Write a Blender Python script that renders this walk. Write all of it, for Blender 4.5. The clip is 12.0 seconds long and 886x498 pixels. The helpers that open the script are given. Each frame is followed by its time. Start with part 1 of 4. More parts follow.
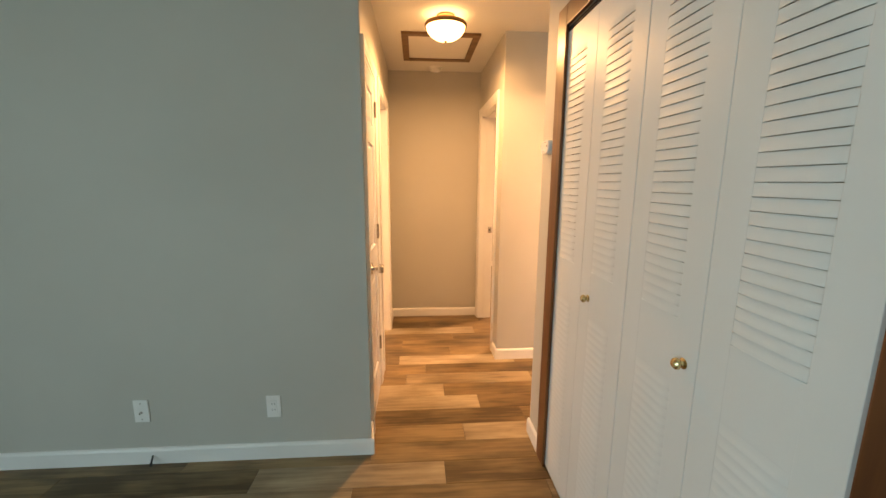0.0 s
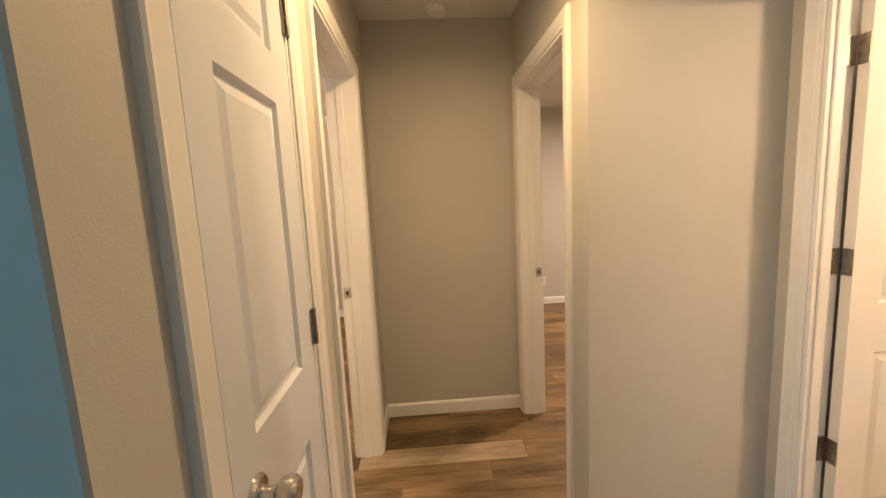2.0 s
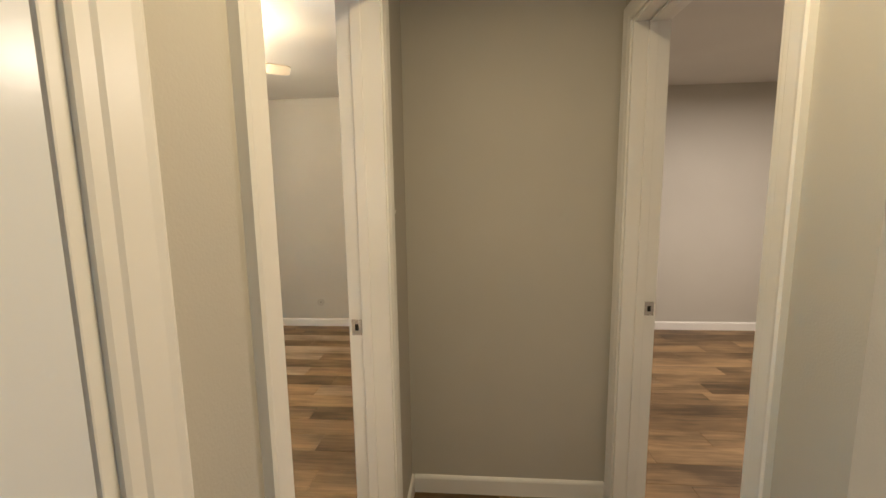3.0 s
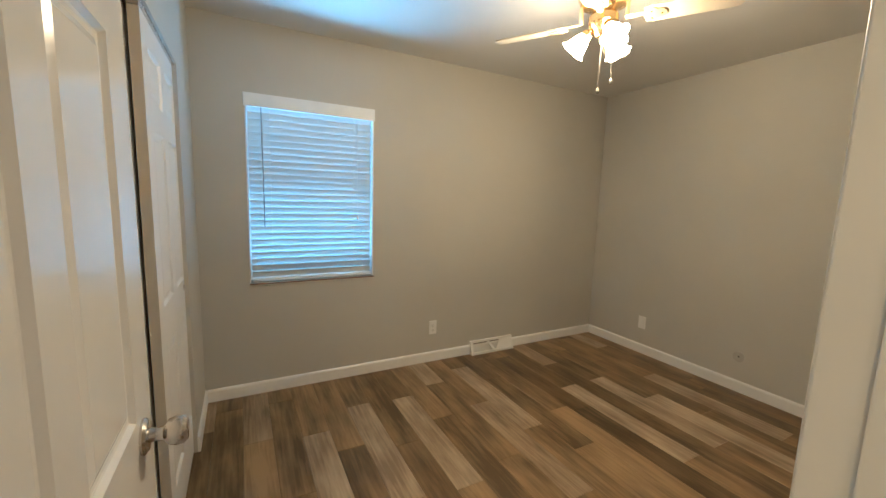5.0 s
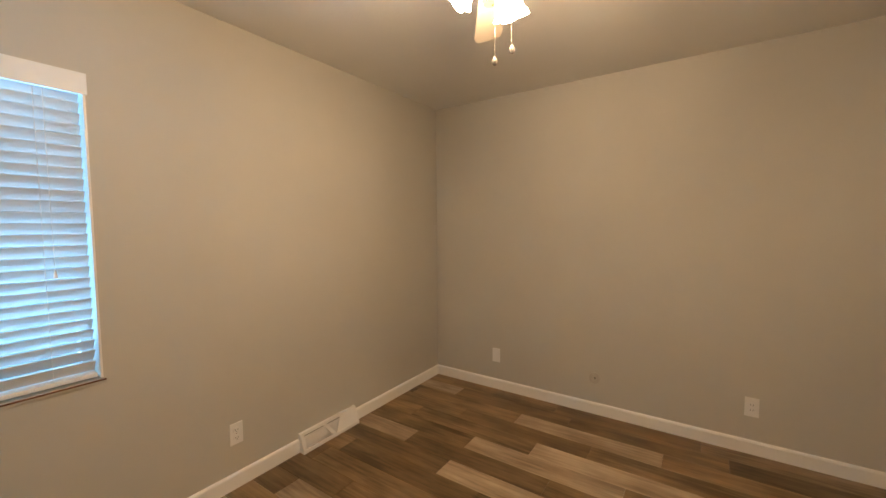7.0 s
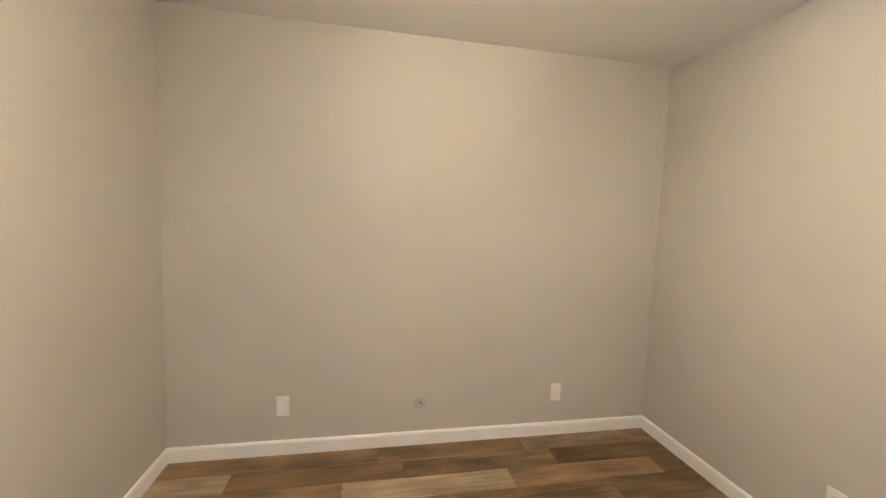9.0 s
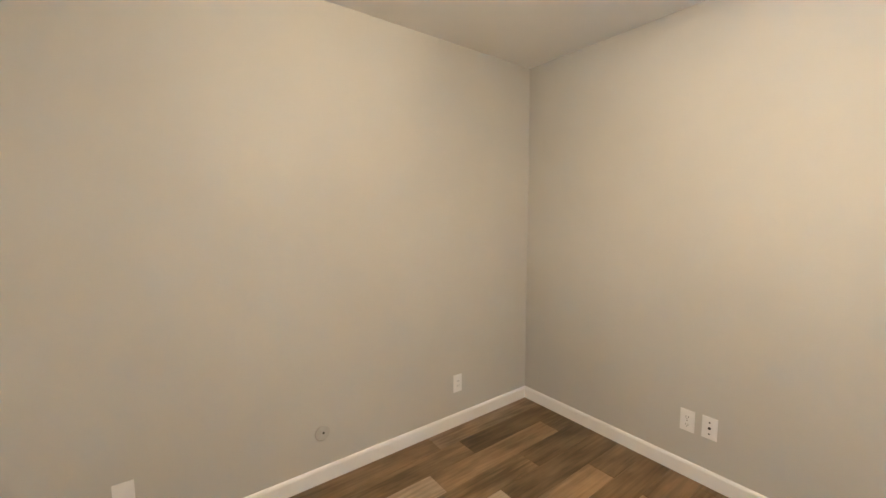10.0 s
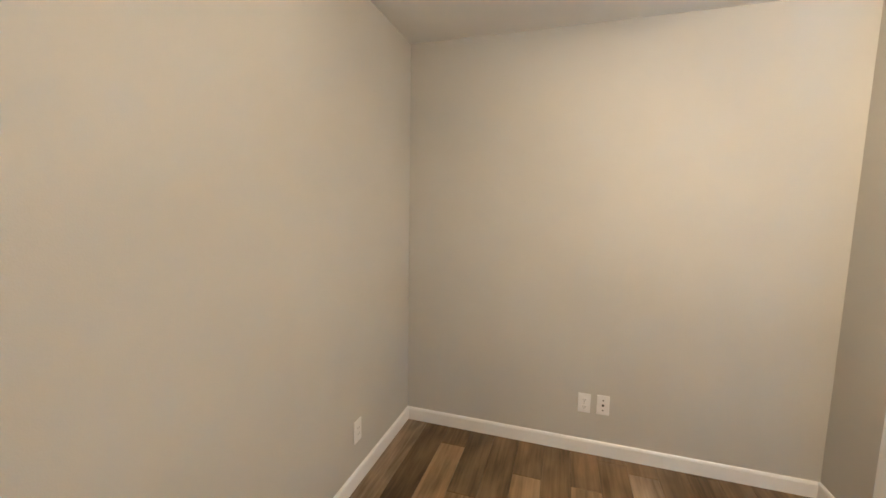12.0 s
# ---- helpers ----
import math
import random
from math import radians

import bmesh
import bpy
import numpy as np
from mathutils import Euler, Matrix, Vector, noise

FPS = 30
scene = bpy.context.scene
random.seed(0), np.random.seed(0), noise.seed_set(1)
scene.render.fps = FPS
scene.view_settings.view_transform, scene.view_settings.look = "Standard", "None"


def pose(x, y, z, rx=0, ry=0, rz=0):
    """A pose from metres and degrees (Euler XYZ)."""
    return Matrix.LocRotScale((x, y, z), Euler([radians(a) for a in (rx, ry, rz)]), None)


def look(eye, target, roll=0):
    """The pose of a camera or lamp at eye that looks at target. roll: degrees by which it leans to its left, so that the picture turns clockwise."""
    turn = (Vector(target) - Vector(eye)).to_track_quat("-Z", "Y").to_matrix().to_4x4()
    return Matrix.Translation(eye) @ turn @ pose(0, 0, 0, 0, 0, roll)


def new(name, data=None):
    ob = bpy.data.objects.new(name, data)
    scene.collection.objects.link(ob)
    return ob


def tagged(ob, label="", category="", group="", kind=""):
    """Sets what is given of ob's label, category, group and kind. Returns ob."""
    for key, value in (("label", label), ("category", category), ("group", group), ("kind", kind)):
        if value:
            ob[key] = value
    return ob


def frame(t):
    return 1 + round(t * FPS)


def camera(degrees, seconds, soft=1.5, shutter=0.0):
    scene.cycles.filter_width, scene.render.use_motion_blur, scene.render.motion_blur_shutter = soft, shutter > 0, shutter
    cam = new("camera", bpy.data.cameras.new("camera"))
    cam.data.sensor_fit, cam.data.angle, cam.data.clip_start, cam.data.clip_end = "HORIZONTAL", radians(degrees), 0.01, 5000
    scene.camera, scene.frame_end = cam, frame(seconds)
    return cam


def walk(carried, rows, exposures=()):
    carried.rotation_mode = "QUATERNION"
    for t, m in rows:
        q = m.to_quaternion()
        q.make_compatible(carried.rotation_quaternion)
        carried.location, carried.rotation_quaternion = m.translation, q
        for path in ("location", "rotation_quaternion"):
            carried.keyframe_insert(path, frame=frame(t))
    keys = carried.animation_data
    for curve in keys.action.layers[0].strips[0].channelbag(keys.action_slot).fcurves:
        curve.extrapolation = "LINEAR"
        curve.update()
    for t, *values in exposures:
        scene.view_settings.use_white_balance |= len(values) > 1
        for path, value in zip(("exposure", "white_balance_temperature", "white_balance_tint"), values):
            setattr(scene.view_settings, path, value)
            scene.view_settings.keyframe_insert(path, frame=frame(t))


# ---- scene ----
cam = camera(98.1, 12.0)

PATH = [
    (0, (0.566, 1.052, 1.404), (0.704, 3.017, 1.058), 0.3),
    (0.5, (0.576, 1.406, 1.393), (0.657, 3.378, 1.075), -0.3),
    (0.6, (0.581, 1.484, 1.392), (0.685, 3.458, 1.089), -0.7),
    (1, (0.631, 1.809, 1.393), (0.757, 3.789, 1.136), -1.9),
    (1.5, (0.651, 2.188, 1.389), (0.655, 4.174, 1.152), -0.5),
    (2, (0.613, 2.573, 1.39), (0.708, 4.555, 1.138), -2.9),
    (2.5, (0.64, 2.96, 1.383), (0.559, 4.943, 1.137), -1.2),
    (2.7, (0.627, 3.105, 1.363), (0.543, 5.088, 1.117), -1.0),
    (4.3, (0.412, 3.878, 1.393), (-0.921, 5.343, 1.12), -1.2),
    (4.5, (0.371, 3.931, 1.39), (-1.162, 5.191, 1.137), -0.7),
    (5, (0.33, 4.036, 1.389), (-1.423, 4.961, 1.126), 1.8),
    (5.5, (0.198, 4.14, 1.391), (-1.507, 5.157, 1.146), 0.4),
    (6, (-0.001, 4.222, 1.399), (-1.581, 5.43, 1.186), -1.2),
    (6.5, (-0.201, 4.358, 1.406), (-1.686, 5.694, 1.293), -0.0),
    (7, (-0.444, 4.424, 1.408), (-1.565, 6.075, 1.279), -0.4),
    (7.5, (-0.668, 4.525, 1.407), (-1.35, 6.403, 1.314), -0.8),
    (7.7, (-0.758, 4.61, 1.429), (-1.313, 6.529, 1.328), -0.3),
    (9.3, (-1.517, 5.14, 1.419), (-0.871, 7.024, 1.234), 1.6),
    (9.5, (-1.575, 5.189, 1.409), (-0.744, 7.0, 1.233), 0.8),
    (10, (-1.718, 5.424, 1.406), (-0.526, 7.02, 1.225), -0.2),
    (10.5, (-1.731, 5.68, 1.416), (-0.273, 7.04, 1.259), 0.6),
    (11, (-1.862, 5.891, 1.435), (-0.198, 6.97, 1.173), 0.2),
    (11.5, (-1.861, 6.102, 1.444), (-0.11, 7.03, 1.174), -0.1),
    (12, (-1.825, 6.377, 1.432), (0.073, 6.974, 1.222), 1.1),
]
EXPOSURES = [(0.0, 1.41, 6600, 13), (0.5, 1.17, 6600, 13), (1.0, 0.98, 6350, 11), (1.5, 0.88, 5800, 6), (2.0, 0.66, 4780, -3), (2.7, 0.46, 4100, -9),
             (4.3, 0.03, 4180, -13), (5.0, -0.08, 4130, -12), (5.5, 0.06, 4190, -10), (6.5, -0.05, 4520, -3), (7.0, -0.01, 4720, -3), (7.5, 0.33, 4450, -7), (9.3, 0.76, 3990, -7), (12.0, 0.64, 3960, -6)]
walk(cam, [(t, look(eye, target, roll)) for t, eye, target, roll in PATH], EXPOSURES)

# ---- world, sun, large lights ----
world = bpy.data.worlds.new("sky_world")
scene.world = world
world.use_nodes = True
wn = world.node_tree.nodes
sky = wn.new("ShaderNodeTexSky")
sky.sky_type = 'NISHITA'
sky.sun_disc = False
sky.sun_elevation, sky.sun_rotation = radians(48), radians(150)
wn["Background"].inputs["Strength"].default_value = 0.12
world.node_tree.links.new(sky.outputs["Color"], wn["Background"].inputs["Color"])
sun = new("sun", bpy.data.lights.new("sun", 'SUN'))
sun.data.energy, sun.data.angle, sun.data.color = 3.0, radians(0.5), (1.0, 0.95, 0.88)
sun.matrix_world = look((0, 0, 30), (-14.0, 18.0, 0))


def window_light(name, m, w, h, power, colour):
    ob = new(name, bpy.data.lights.new(name, 'AREA'))
    ob.data.shape, ob.data.size, ob.data.size_y = 'RECTANGLE', w, h
    ob.data.energy, ob.data.color = power, colour
    ob.matrix_world = m
    return ob


LIVING_POWER = 35
BED_POWER, GROUND_POWER = 2.0, 222
HALL_LAMP, FAN_LAMP, HALL_DOWN = 2.9, 232.0, 12.5
VANITY_LAMP = 260.0
CLOSET_LAMP = 330.0
window_light("living_daylight", look((-3.27, -1.2, 1.45), (1.2, -1.2, 1.42)), 1.7, 1.5, LIVING_POWER, (0.68, 0.94, 1.0))
window_light("bedroom_daylight", look((-2.70, 4.4975, 1.39), (0.5, 4.4975, 1.39)), 0.85, 1.2, BED_POWER, (0.55, 0.78, 1.0))
window_light("bedroom_ground_light", look((-3.70, 4.4975, 0.05), (-2.57, 4.4975, 1.45)), 1.6, 1.1, GROUND_POWER, (0.53, 0.80, 1.0))


def downlight(name, x, y, z, power, colour):
    ob = new(name, bpy.data.lights.new(name, 'AREA'))
    ob.data.shape, ob.data.size, ob.data.energy, ob.data.color = 'DISK', 0.12, power, colour
    ob.data.spread = radians(180)
    ob.matrix_world = look((x, y, z), (x, y + 1e-4, 0))
    return ob


downlight("hall_lamp_light", 0.762, 3.70, 2.272, HALL_DOWN, (1.0, 0.52, 0.19))
downlight("far_bedroom_lamp_light", 2.9, 5.7, 2.322, 58.0, (1.0, 0.56, 0.31))

# ---- materials ----


def material(name, colour, rough=0.5, metal=0.0, spec=0.5):
    m = bpy.data.materials.new(name)
    m.use_nodes = True
    b = m.node_tree.nodes["Principled BSDF"]
    b.inputs["Base Color"].default_value = (*colour, 1)
    b.inputs["Roughness"].default_value = rough
    b.inputs["Metallic"].default_value = metal
    b.inputs["Specular IOR Level"].default_value = spec
    return m


def noise_node(m, scale, detail=4, vector=None):
    n = m.node_tree.nodes.new("ShaderNodeTexNoise")
    n.inputs["Scale"].default_value, n.inputs["Detail"].default_value = scale, detail
    if vector is None:
        g = m.node_tree.nodes.new("ShaderNodeNewGeometry")
        vector = g.outputs["Position"]
    m.node_tree.links.new(vector, n.inputs["Vector"])
    return n


def vary(m, scale, low, high, socket="Base Color", detail=4, base=None):
    """Tints a material between two colours or values with noise."""
    t = m.node_tree
    n = noise_node(m, scale, detail)
    r = t.nodes.new("ShaderNodeValToRGB")
    r.color_ramp.elements[0].position, r.color_ramp.elements[1].position = 0.3, 0.7
    if isinstance(low, tuple):
        r.color_ramp.elements[0].color, r.color_ramp.elements[1].color = (*low, 1), (*high, 1)
    else:
        r.color_ramp.elements[0].color, r.color_ramp.elements[1].color = (low, low, low, 1), (high, high, high, 1)
    t.links.new(n.outputs["Fac"], r.inputs["Fac"])
    t.links.new(r.outputs["Color"], t.nodes["Principled BSDF"].inputs[socket])


def bump(m, scale, strength, distance=0.002, detail=3):
    t = m.node_tree
    n = noise_node(m, scale, detail)
    b = t.nodes.new("ShaderNodeBump")
    b.inputs["Strength"].default_value, b.inputs["Distance"].default_value = strength, distance
    t.links.new(n.outputs["Fac"], b.inputs["Height"])
    t.links.new(b.outputs["Normal"], t.nodes["Principled BSDF"].inputs["Normal"])


wall_paint = material("greige_wall_paint", (0.50, 0.47, 0.41), 0.62, spec=0.3)
vary(wall_paint, 1.3, (0.49, 0.475, 0.425), (0.53, 0.515, 0.463))
bump(wall_paint, 260, 0.25, 0.0015)
closet_paint = material("cream_closet_paint", (0.62, 0.52, 0.30), 0.7, spec=0.2)
vary(closet_paint, 2.0, (0.58, 0.49, 0.29), (0.66, 0.56, 0.33))
ceiling_paint = material("flat_white_ceiling", (0.74, 0.73, 0.70), 0.85, spec=0.15)
vary(ceiling_paint, 1.1, (0.70, 0.69, 0.66), (0.77, 0.76, 0.73))
bump(ceiling_paint, 90, 0.3, 0.003)
trim_white = material("white_trim_paint", (0.80, 0.79, 0.76), 0.32)
vary(trim_white, 3.0, (0.79, 0.78, 0.75), (0.85, 0.84, 0.815))
bump(trim_white, 45, 0.08, 0.001)
door_white = material("white_door_paint", (0.80, 0.80, 0.78), 0.14, spec=0.7)
vary(door_white, 2.2, (0.77, 0.765, 0.745), (0.82, 0.815, 0.80))
bump(door_white, 60, 0.06, 0.0006)
# Bluer copy of the door white; the cool daylight cast is in the colour.
cool_cast_door_white = material("door_paint_with_cool_daylight_cast", (0.75, 0.78, 0.84), 0.22)
vary(cool_cast_door_white, 2.2, (0.725, 0.75, 0.81), (0.77, 0.80, 0.86))
bump(cool_cast_door_white, 120, 0.10, 0.0008)
closet_white = material("satin_white_closet_paint", (0.80, 0.80, 0.78), 0.33)
vary(closet_white, 2.2, (0.77, 0.765, 0.745), (0.82, 0.815, 0.80))
bump(closet_white, 90, 0.08, 0.0007)
louver_white = material("white_louver_paint", (0.78, 0.79, 0.77), 0.42)
vary(louver_white, 2.5, (0.75, 0.765, 0.745), (0.80, 0.81, 0.795))
bump(louver_white, 90, 0.12, 0.0008)
plastic_white = material("white_plastic", (0.80, 0.79, 0.76), 0.35)
vary(plastic_white, 18, (0.77, 0.76, 0.73), (0.82, 0.81, 0.785))
slat_white = material("white_blind_slat", (0.80, 0.82, 0.83), 0.4)
vary(slat_white, 9, (0.77, 0.79, 0.80), (0.83, 0.85, 0.86))

thin_slat = material("thin_white_blind_slat", (0.70, 0.72, 0.73), 0.4)
vary(thin_slat, 9, (0.66, 0.69, 0.70), (0.71, 0.74, 0.75))
def translucent(m, share):
    """Lets a share of the light through a thin sheet."""
    t = m.node_tree
    thin = t.nodes.new("ShaderNodeBsdfTranslucent")
    thin.inputs["Color"].default_value = (0.86, 0.86, 0.83, 1)
    mixed = t.nodes.new("ShaderNodeMixShader")
    mixed.inputs["Fac"].default_value = share
    t.links.new(t.nodes["Principled BSDF"].outputs[0], mixed.inputs[1])
    t.links.new(thin.outputs[0], mixed.inputs[2])
    t.links.new(mixed.outputs[0], t.nodes["Material Output"].inputs["Surface"])


translucent(thin_slat, 0.07)
vinyl_white = material("white_vinyl", (0.82, 0.83, 0.83), 0.4)
cover_paint = material("painted_cover_plastic", (0.43, 0.41, 0.36), 0.5)
vary(cover_paint, 30, (0.42, 0.40, 0.35), (0.47, 0.45, 0.40))
pewter = material("dull_pewter", (0.20, 0.18, 0.155), 0.55, 0.6)
dark_slot = material("dark_slot", (0.012, 0.011, 0.010), 0.6)
black_rubber = material("black_rubber", (0.02, 0.02, 0.02), 0.5)
nickel = material("satin_nickel", (0.62, 0.59, 0.55), 0.24, 1.0)
vary(nickel, 40, 0.18, 0.32, "Roughness")
old_hinge = material("tarnished_hinge_steel", (0.33, 0.29, 0.24), 0.4, 1.0)
vary(old_hinge, 60, (0.24, 0.20, 0.16), (0.42, 0.38, 0.33))
bronze = material("dull_bronze", (0.30, 0.19, 0.09), 0.38, 1.0)
vary(bronze, 30, 0.3, 0.48, "Roughness")
brass = material("polished_brass", (0.83, 0.60, 0.26), 0.2, 1.0)
vary(brass, 30, 0.12, 0.3, "Roughness")
brushed_brass = material("brushed_brass", (0.86, 0.70, 0.40), 0.5, 0.85)
vary(brushed_brass, 60, 0.42, 0.58, "Roughness")
closet_brass = material("aged_brass_knob", (0.66, 0.55, 0.30), 0.26, 1.0)
vent_grey = material("vent_duct_grey", (0.27, 0.26, 0.245), 0.5, 0.2)
wand_grey = material("clear_grey_plastic", (0.34, 0.38, 0.41), 0.2)
glass = material("window_glass", (1, 1, 1), 0.02)
glass.node_tree.nodes["Principled BSDF"].inputs["Transmission Weight"].default_value = 1.0
grass_mat = material("lawn", (0.07, 0.11, 0.035), 0.9)
vary(grass_mat, 3.0, (0.05, 0.085, 0.025), (0.10, 0.14, 0.05))
bath_floor = material("bath_vinyl", (0.45, 0.43, 0.40), 0.4)


def wood_material(name, dark, light, along, rough, random_mix=0.0, fine=1.0):
    """Grained wood, the grain along one axis; random_mix shifts the tone from piece to piece."""
    m = material(name, dark, rough)
    t = m.node_tree
    n, l = t.nodes, t.links
    g = n.new("ShaderNodeNewGeometry")
    info = n.new("ShaderNodeObjectInfo")
    shift = n.new("ShaderNodeVectorMath")
    shift.operation = 'MULTIPLY_ADD'
    comb = n.new("ShaderNodeCombineXYZ")
    l.new(info.outputs["Random"], comb.inputs[0])
    l.new(info.outputs["Random"], comb.inputs[1])
    l.new(info.outputs["Random"], comb.inputs[2])
    l.new(comb.outputs[0], shift.inputs[0])
    shift.inputs[1].default_value = (57, 31, 83)
    l.new(g.outputs["Position"], shift.inputs[2])
    scaled = n.new("ShaderNodeVectorMath")
    scaled.operation = 'MULTIPLY'
    k = [1.0, 1.0, 1.0]
    k["xyz".index(along)] = 0.06
    scaled.inputs[1].default_value = k
    l.new(shift.outputs[0], scaled.inputs[0])
    grain = noise_node(m, 55 * fine, 6, scaled.outputs[0])
    grain.inputs["Distortion"].default_value = 0.6
    k2 = [1.0, 1.0, 1.0]
    k2["xyz".index(along)] = 0.33
    scaled2 = n.new("ShaderNodeVectorMath")
    scaled2.operation = 'MULTIPLY'
    scaled2.inputs[1].default_value = k2
    l.new(shift.outputs[0], scaled2.inputs[0])
    broad = noise_node(m, 8.0, 4, scaled2.outputs[0])
    mix = n.new("ShaderNodeMath")
    mix.operation = 'MULTIPLY_ADD'
    l.new(broad.outputs["Fac"], mix.inputs[0])
    mix.inputs[1].default_value = 1.35
    gr = n.new("ShaderNodeMath")
    gr.operation = 'MULTIPLY_ADD'
    l.new(grain.outputs["Fac"], gr.inputs[0])
    gr.inputs[1].default_value, gr.inputs[2].default_value = 0.85, -0.60
    l.new(gr.outputs[0], mix.inputs[2])
    tone = n.new("ShaderNodeMath")
    tone.operation = 'MULTIPLY_ADD'
    power = n.new("ShaderNodeMath")
    power.operation = 'POWER'
    l.new(info.outputs["Random"], power.inputs[0])
    power.inputs[1].default_value = 1.7
    l.new(power.outputs[0], tone.inputs[0])
    tone.inputs[1].default_value = random_mix
    sub = n.new("ShaderNodeMath")
    sub.operation = 'SUBTRACT'
    l.new(mix.outputs[0], sub.inputs[0])
    sub.inputs[1].default_value = random_mix * 0.42
    l.new(sub.outputs[0], tone.inputs[2])
    ramp = n.new("ShaderNodeValToRGB")
    ramp.color_ramp.elements[0].position, ramp.color_ramp.elements[1].position = 0.17, 0.88
    ramp.color_ramp.elements[0].color, ramp.color_ramp.elements[1].color = (*dark, 1), (*light, 1)
    l.new(tone.outputs[0], ramp.inputs["Fac"])
    l.new(ramp.outputs["Color"], n["Principled BSDF"].inputs["Base Color"])
    b = n.new("ShaderNodeBump")
    b.inputs["Strength"].default_value, b.inputs["Distance"].default_value = 0.18, 0.001
    l.new(grain.outputs["Fac"], b.inputs["Height"])
    l.new(b.outputs["Normal"], n["Principled BSDF"].inputs["Normal"])
    return m


plank_tones = [wood_material("vinyl_oak_plank_" + n, d, l, "x", 0.45, 0.30) for n, d, l in (
    ("light", (0.195, 0.140, 0.077), (0.53, 0.418, 0.262)), ("pale", (0.120, 0.081, 0.038), (0.40, 0.300, 0.175)),
    ("middle", (0.076, 0.047, 0.017), (0.325, 0.218, 0.096)), ("dark", (0.050, 0.030, 0.010), (0.225, 0.146, 0.061)))]
stain_wood = wood_material("brown_stained_wood", (0.070, 0.024, 0.008), (0.19, 0.072, 0.021), "z", 0.38)
hatch_wood = wood_material("hatch_stained_wood", (0.10, 0.055, 0.025), (0.24, 0.14, 0.065), "x", 0.45)
blade_wood = material("cream_fan_blade", (0.70, 0.62, 0.47), 0.4)
vary(blade_wood, 6, (0.66, 0.58, 0.43), (0.74, 0.66, 0.51))


def lit_glass(name, colour, strength):
    m = material(name, (0.9, 0.88, 0.84), 0.3)
    b = m.node_tree.nodes["Principled BSDF"]
    b.inputs["Emission Color"].default_value = (*colour, 1)
    b.inputs["Emission Strength"].default_value = strength
    return m


dome_glass = lit_glass("lit_frosted_dome", (1.0, 0.52, 0.19), HALL_LAMP)
bulb_glass = lit_glass("lit_bulb_glass", (1.0, 0.53, 0.23), CLOSET_LAMP)
globe_glass = lit_glass("lit_globe_glass", (1.0, 0.53, 0.25), VANITY_LAMP)
tulip_glass = lit_glass("lit_tulip_glass", (1.0, 0.54, 0.24), FAN_LAMP)

# ---- mesh helpers ----


def box(bm, x0, y0, z0, x1, y1, z1, bevel=0.0):
    v = [bm.verts.new(p) for p in ((x0, y0, z0), (x1, y0, z0), (x1, y1, z0), (x0, y1, z0), (x0, y0, z1), (x1, y0, z1), (x1, y1, z1), (x0, y1, z1))]
    f = [bm.faces.new([v[i] for i in q]) for q in ((0, 3, 2, 1), (4, 5, 6, 7), (0, 1, 5, 4), (1, 2, 6, 5), (2, 3, 7, 6), (3, 0, 4, 7))]
    if bevel:
        edges = list({e for face in f for e in face.edges})
        bmesh.ops.bevel(bm, geom=edges, offset=bevel, segments=2, affect='EDGES', profile=0.6)
    return v


def revolve(bm, profile, segments=24, axis="z", origin=(0, 0, 0), wave=None):
    """Turns a profile of (radius, height) round an axis."""
    rings = []
    for k, (r, h) in enumerate(profile):
        ring = []
        for i in range(segments):
            a = 2 * math.pi * i / segments
            rr = r * (1 + (wave(a, k) if wave else 0))
            c, s = rr * math.cos(a), rr * math.sin(a)
            p = {"z": (c, s, h), "x": (h, c, s), "y": (s, h, c)}[axis]
            ring.append(bm.verts.new((p[0] + origin[0], p[1] + origin[1], p[2] + origin[2])))
        rings.append(ring)
    for a, b in zip(rings, rings[1:]):
        for i in range(segments):
            bm.faces.new((a[i], a[(i + 1) % segments], b[(i + 1) % segments], b[i]))
    if profile[0][0] > 1e-5:
        bm.faces.new(rings[0][::-1])
    if profile[-1][0] > 1e-5:
        bm.faces.new(rings[-1])
    return rings


def tube(bm, a, b, r, segments=8):
    a, b = Vector(a), Vector(b)
    q = (b - a).to_track_quat("Z", "Y").to_matrix()
    ends = [[bm.verts.new(p + q @ Vector((r * math.cos(2 * math.pi * i / segments), r * math.sin(2 * math.pi * i / segments), 0))) for i in range(segments)] for p in (a, b)]
    for i in range(segments):
        bm.faces.new((ends[0][i], ends[0][(i + 1) % segments], ends[1][(i + 1) % segments], ends[1][i]))
    bm.faces.new(ends[0][::-1])
    bm.faces.new(ends[1])


def mesh_of(name, bm, mat, smooth=False):
    bmesh.ops.recalc_face_normals(bm, faces=bm.faces)
    me = bpy.data.meshes.new(name)
    bm.to_mesh(me)
    bm.free()
    me.materials.append(mat)
    if smooth:
        for p in me.polygons:
            p.use_smooth = True
        me.set_sharp_from_angle(angle=radians(35))
    return me


def part(name, bm, mat, parent=None, label="", smooth=False):
    """One mesh object, in the frame of its parent."""
    ob = new(name, mesh_of(name, bm, mat, smooth))
    ob.parent = parent
    if label:
        ob["label"] = label
    return ob


def thing(name, label, category, m=None, group="", kind=""):
    ob = new(name)
    ob.empty_display_size = 0.1
    if m is not None:
        ob.matrix_basis = m
    return tagged(ob, label, category, group, kind)


def boxes(*list_of, bevel=0.0):
    bm = bmesh.new()
    for b in list_of:
        box(bm, *b, bevel=bevel)
    return bm


def structure(name, label, mat, *list_of, category="wall", bevel=0.0):
    return tagged(part(name, boxes(*list_of, bevel=bevel), mat), label, category, kind="structure")


